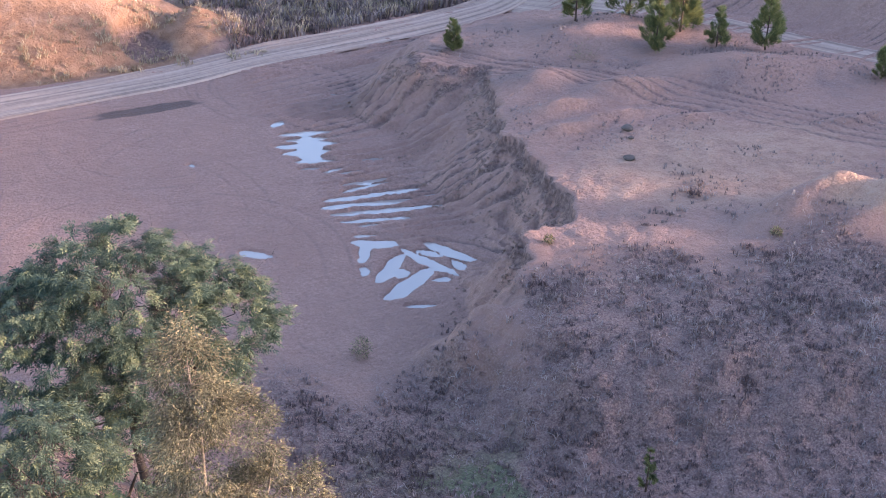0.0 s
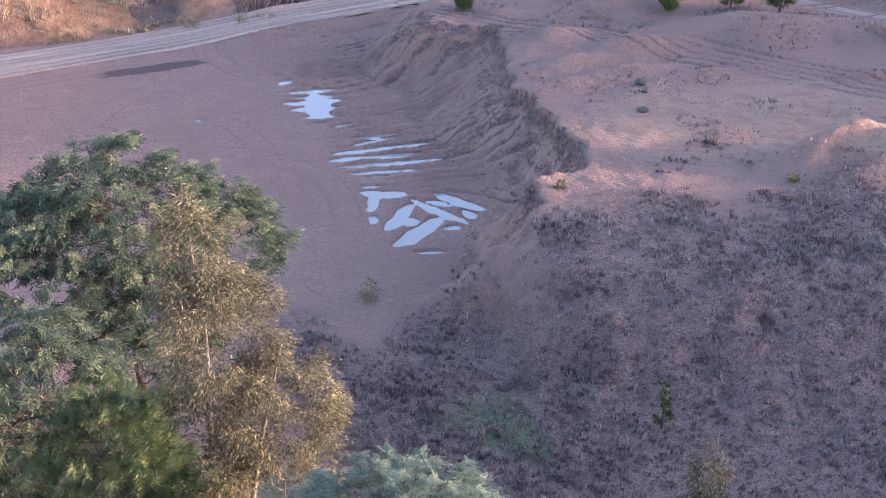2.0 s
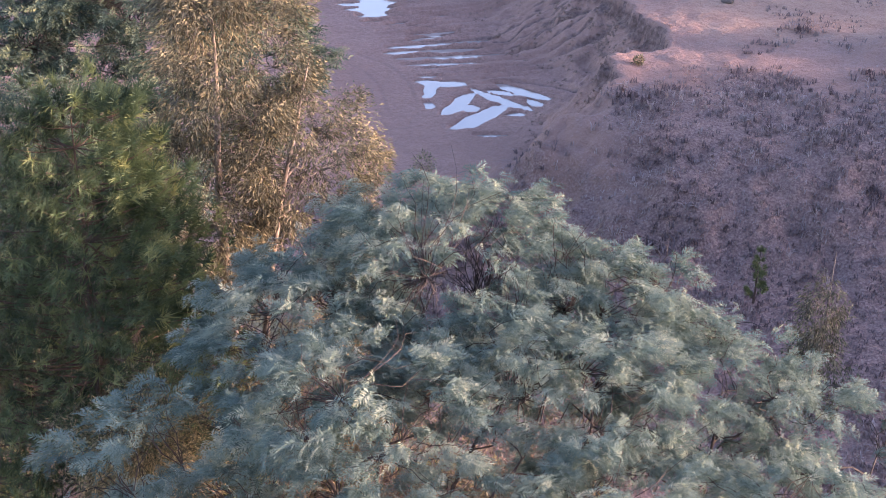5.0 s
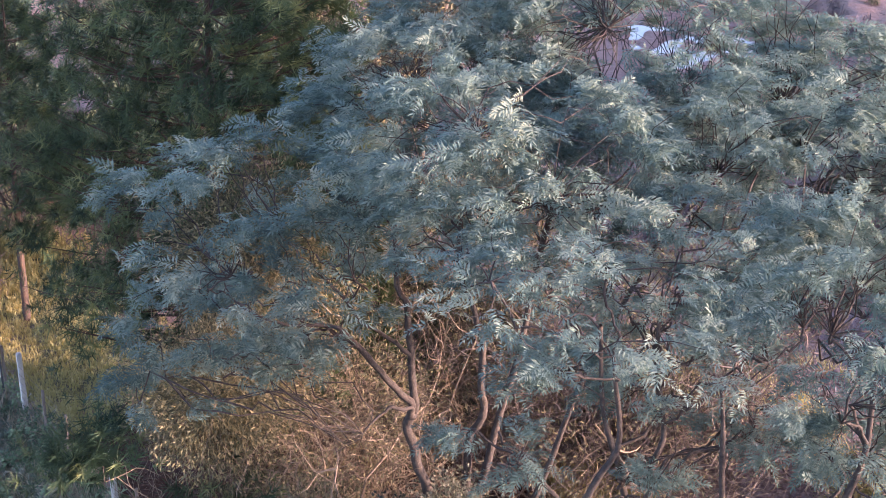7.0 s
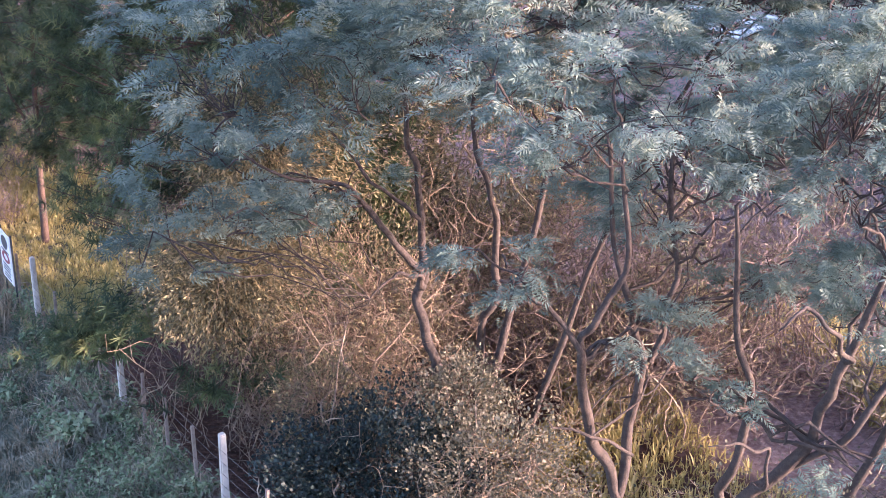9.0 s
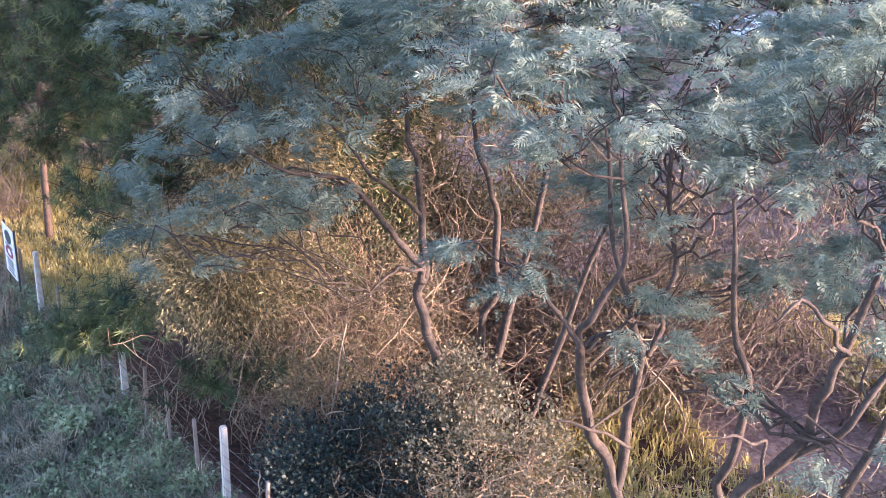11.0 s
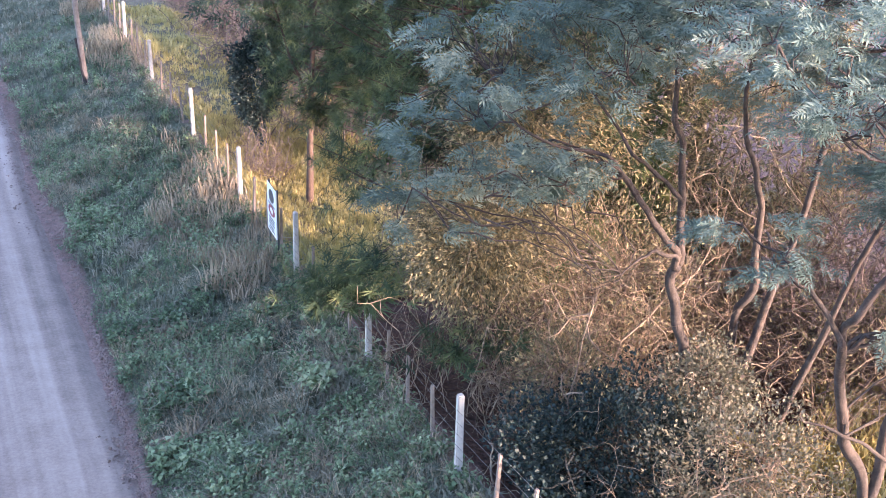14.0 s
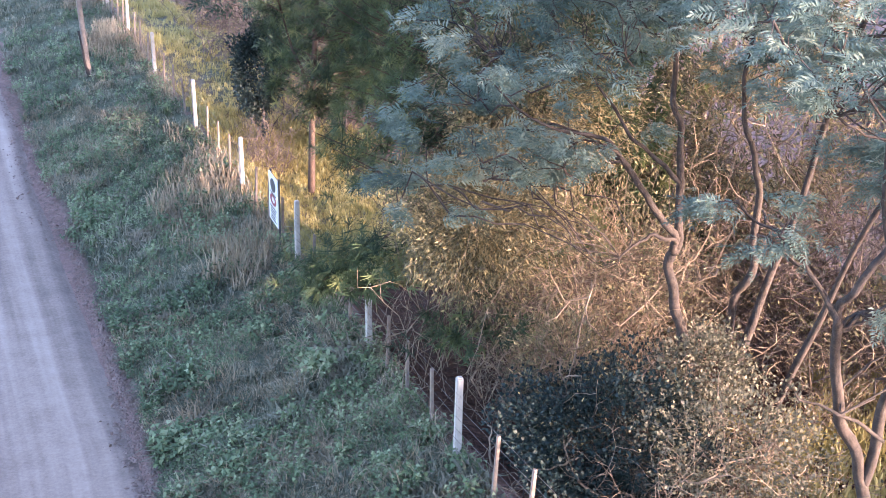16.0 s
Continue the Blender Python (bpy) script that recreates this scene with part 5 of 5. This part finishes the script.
verge("grass", "rough green verge grass between road and fence", ((-7, 9, 13000), (9, 26, 7000), (26, 46, 4000)), grass_tuft(4, 2, 0.95, 0.06), 0.21, GRASS)
verge("weeds", "leafy bright green weeds in the verge", ((-7, 9, 11000), (9, 24, 5500), (24, 36, 1800)), rosette(), 0.21, WEED, lambda x, y: vnoise(x * .7, y * .7, 85) + 0.9 * vnoise(x * 2.3, y * 2.3, 86) > -0.25, "weeds", 0.3)
verge("dry_grass", "thin straw stalks scattered in the verge", ((-7, 9, 5500), (9, 26, 4200)), grass_tuft(5, 3, 0.8, 0.016), 0.32, STRAW, lambda x, y: vnoise(x * .6, y * .6, 88) > -0.1, lean=0.4)
tufts_on("dry_grass", "tall straw-coloured grass along the fence", by_fence, (-16, 2, 18, 55), 26000, 0.5, STRAW, 5, 0.6, 0.024)
tufts_on("dry_grass", "short yellow-green grass behind the fence", behind, (-14, 4, 20, 56), 34000, 0.24, LUSH, 4, 0.75, 0.055)
tufts_on("dry_grass", "golden grass beside the fence, sunlight painted into its yellow", lambda x, y, c: behind(x, y, c) & (fence_uv(x, y)[1] < 3.2 + 0.6 * vnoise(x * .8, y * .8, 89)), (-8, 1, 22, 38), 22000, 0.2, LUSH, 4, 0.75, 0.055)
tufts_on("heath", "grey-brown dry heath tufts on the slope", lambda x, y, c: c["dry"] + 0.06 * vnoise(x * .5, y * .5, 79) - 0.5 * np.exp(-((x - 33.5) / 2.5) ** 2 - ((y - 47.3) / 1.6) ** 2) > rng.uniform(0.35, 1.0, len(x)), (14, 75, 22, 58), 34000, 0.33, HEATH, 4, 0.85, 0.085)
tufts_on("heath", "scattered dry tufts on the sandy bank", lambda x, y, c: (edge_field(x, y)[0] > 0.5) & (vnoise(x * .3, y * .3, 81) > 0.1), (34, 84, 50, 102), 9000, 0.26, HEATH, 4, 0.6, 0.07)
tufts_on("dry_grass", "dry tufts on the orange spoil heap", lambda x, y, c: vnoise(x * .4, y * .4, 83) > -0.1, (-6, 36, 109, 132), 2600, 0.55, STRAW, 7, 0.6, 0.05)
tufts_on("scrub", "dense scrub on the far side of the quarry road", lambda x, y, c: y > 113.5 + 0.22 * (x - 40), (33, 66, 111, 150), 6000, 1.0, HEATH, 3, 0.7, 0.08)
tufts_on("dry_grass", "tall straw grass among the far scrub", lambda x, y, c: y > 114 + 0.22 * (x - 40), (33, 66, 111, 140), 2600, 1.0, STRAW, 7, 0.5, 0.05)
tufts_on("grass", "patchy yellow-green grass under the wattles", lambda x, y, c: vnoise(x * .4, y * .4, 87) > -0.15, (4.5, 16, 11, 26), 9000, 0.34, LUSH, 4, 0.6, 0.05)

tufts_on("heath", "dark little tufts in a line on the sandy bank", lambda x, y, c: np.abs((y - 57.2) - 0.45 * (x - 45.5) + 1.2 * vnoise(x * .4, y * .4, 97)) < 0.9, (42, 50, 54, 61), 130, 0.42, HEATH, 9, 0.6, 0.07)

# --- loose stones and dead leaves along the road's edge ---
EDGE_STONE = (np.array([(1, 0, 0), (-.8, .1, .1), (.1, .7, 0), (0, -.8, .1), (.1, 0, .5), (0, .1, -.4)]), [np.array([(0, 2, 4), (2, 1, 4), (1, 3, 4), (3, 0, 4)])])
ru = rng.uniform(-8, 34, 9000)
rv = -4.28 + 0.34 * rng.normal(size=9000) * (0.7 + 0.5 * vnoise(ru * .4, ru * 0, 98))
rx, ry = FENCE0[0] + FENCE_DIR[0] * ru + FENCE_RIGHT[0] * (rv + bow_of(ru)), FENCE0[1] + FENCE_DIR[1] * ru + FENCE_RIGHT[1] * (rv + bow_of(ru))
rp = np.stack([rx, ry, land(rx, ry)[0] + 0.012 + 0.1 * step(-4.1, -4.35, rv)], 1)
stones = new("stones", scatter("stones", EDGE_STONE[0], EDGE_STONE[1], rp, unit(len(rp)) * (1, 1, .3), unit(len(rp)) * .4 + (0, 0, 1), 0.018 + 0.05 * rng.uniform(0, 1, len(rp)) ** 3, CLOD))
tagged(stones, "brown stones and dead leaves along the road's edge", "stones", kind="stuff")

# --- clods of earth on the cut bank and the rutted floor ---
OCTA = (np.array([(1, 0, 0), (-.8, .1, .1), (.1, 1, 0), (0, -.9, .1), (.1, 0, .8), (0, .1, -.7)]), [np.array([(0, 2, 4), (2, 1, 4), (1, 3, 4), (3, 0, 4), (2, 0, 5), (1, 2, 5), (3, 1, 5), (0, 3, 5)])])
cx, cy = rng.uniform(27, 50, 60000), rng.uniform(50, 97, 60000)
cd, cw, cs = edge_field(cx, cy)
ok = (cs > 0.4) & (cd < -0.2) & (-cd < cw * 1.15) & (vnoise(cx * .8, cy * .8, 91) + 0.9 * (cd > -2.2) > rng.uniform(0.2, 1.6, len(cx)))
cp = np.stack([cx, cy, land(cx, cy)[0] + 0.01], 1)[ok]
clods = new("clods", scatter("clods", OCTA[0], OCTA[1], cp, unit(len(cp)), unit(len(cp)), 0.04 + 0.13 * rng.uniform(0, 1, len(cp)) ** 3, CLOD))
tagged(clods, "loose brown clods of earth on the cut bank", "clods", kind="stuff")

# ======================= fence and roadside things =======================
def square_post(height, half, top_cut, mat, name):
    bm = bmesh.new()
    bmesh.ops.create_cube(bm, size=1)
    for v in bm.verts:
        k = 1 - 0.12 * (v.co.z > 0)
        v.co = Vector((v.co.x * half * 2 * k, v.co.y * half * 2 * k, (v.co.z + 0.5) * (height + 0.3) - 0.3))
    bmesh.ops.bevel(bm, geom=[e for e in bm.edges], offset=top_cut, segments=2, affect="EDGES")
    me = bpy.data.meshes.new(name)
    bm.to_mesh(me), bm.free()
    me.materials.append(mat)
    return me


POST, SLAT = square_post(1.45, 0.058, 0.018, CONCRETE, "fence_post"), square_post(1.12, 0.03, 0.008, STAKE, "stake")
POST_U = [-10.2, -5.1, 0.0, 4.75, 10.15, 15.35, 20.5, 25.75, 31.0, 36.2, 41.5, 46.8]
fence = thing("fence", (*FENCE0, G(*FENCE0)), "wire fence with pale concrete posts and thin wooden stakes", "fence")
f_org = Vector(fence.location)


def fence_point(u, h=0.0, v=0.0):
    v = v + float(bow_of(np.array(u)))
    x, y = FENCE0 + FENCE_DIR * u + FENCE_RIGHT * v
    return Vector((x, y, G(x, y) + h)) - f_org


for k, u in enumerate(POST_U):
    ob = piece("post", POST, fence, "pale concrete post")
    ob.location = fence_point(u)
    ob.rotation_euler = (radians(rng.uniform(-1.2, 1.2)), radians(rng.uniform(-1.2, 1.2)), radians(22.3 + rng.uniform(-5, 5)))
    if k + 1 < len(POST_U):
        for q in range(1, 4):
            uu = u + (POST_U[k + 1] - u) * q / 4 + rng.uniform(-0.1, 0.1)
            ob = piece("stake", SLAT, fence, "grey weathered wooden stake")
            ob.location = fence_point(uu)
            ob.rotation_euler = (radians(rng.uniform(-3, 3)), radians(rng.uniform(-3, 3)), radians(22))
for h in (0.12, 0.30, 0.48, 0.66, 0.86, 1.06, 1.26):
    us = np.arange(POST_U[0], POST_U[-1], 1.3)
    pts = [tuple(fence_point(u, h, -0.09)) for u in us]
    piece("wire", Build().tube(pts, 0.003, 4).mesh("wire", WIRE), fence)

# sign board on two thin posts against the fence
sign_u, sign_v = 11.75, -0.12
sx, sy = FENCE0 + FENCE_DIR * sign_u + FENCE_RIGHT * (sign_v + float(bow_of(np.array(sign_u))))
sign = thing("sign_board", (sx, sy, G(sx, sy)), "white warning sign with dark emblems on thin posts", "sign")
sign.rotation_euler = (0, radians(0), math.atan2(FENCE_DIR[1], FENCE_DIR[0]))


def box(lo, hi, mat, name, bevel=0.004):
    bm = bmesh.new()
    bmesh.ops.create_cube(bm, size=1)
    for v in bm.verts:
        v.co = Vector([lo[i] + (v.co[i] + 0.5) * (hi[i] - lo[i]) for i in range(3)])
    bmesh.ops.bevel(bm, geom=list(bm.edges), offset=bevel, segments=2, affect="EDGES")
    me = bpy.data.meshes.new(name)
    bm.to_mesh(me), bm.free()
    me.materials.append(mat)
    return me


def disc(cx, cz, rx, rz, y0, y1, mat, name, hole=0.0):
    n = 28
    a = np.linspace(0, 2 * math.pi, n, endpoint=False)
    ring = lambda k, y: np.stack([cx + np.cos(a) * rx * k, np.full(n, y), cz + np.sin(a) * rz * k], 1)
    v = np.concatenate([ring(1, y0), ring(1, y1), ring(hole, y1), ring(hole, y0)])
    q = []
    for b in range(3):
        for i in range(n):
            q.append((b * n + i, b * n + (i + 1) % n, (b + 1) * n + (i + 1) % n, (b + 1) * n + i))
    return mesh_from(name, v, np.array(q), [mat], smooth=False)


# the board's face looks to +y of its own axes, towards the road
piece("board", box((-0.38, -0.012, 0.45), (0.38, 0.012, 1.62), SIGN_WHITE, "board"), sign, "white painted board")
for px in (-0.36, 0.36):
    piece("post", box((px - 0.022, -0.055, -0.25), (px + 0.022, -0.014, 1.66), SIGN_DARK, "post"), sign, "thin dark post")
piece("emblem", disc(0, 1.38, 0.22, 0.16, 0.012, 0.018, SIGN_DARK, "emblem"), sign, "dark round emblem")
piece("emblem", disc(0, 1.02, 0.27, 0.13, 0.012, 0.018, SIGN_RED, "emblem", 0.55), sign, "dark red ring emblem")
for z, w in ((1.17, 0.27), (0.82, 0.28), (0.75, 0.22), (0.68, 0.25), (0.60, 0.18), (0.53, 0.26)):
    piece("text_bar", box((-w, 0.013, z - 0.018), (w, 0.018, z + 0.018), SIGN_DARK, "text_bar", 0.001), sign)

# leaning grey pole on the verge
pole_base = np.array([-11.85, 40.9])
pz = G(*pole_base)
pole = thing("leaning_pole", (*pole_base, pz), "weathered grey wooden pole leaning on the verge", "pole")
piece("shaft", Build().tube(bent((0, 0, -0.3), (-0.12, 0.2, 4.2), 9, 0, 0.04), np.linspace(0.10, 0.075, 9), 9).mesh("shaft", STAKE), pole)
piece("prop", Build().tube(bent((0.05, -0.05, -0.2), (-0.2, 0.1, 1.5), 6, 0, 0.04), np.linspace(0.07, 0.05, 6), 8).mesh("prop", BARK), pole, "dark charred prop")
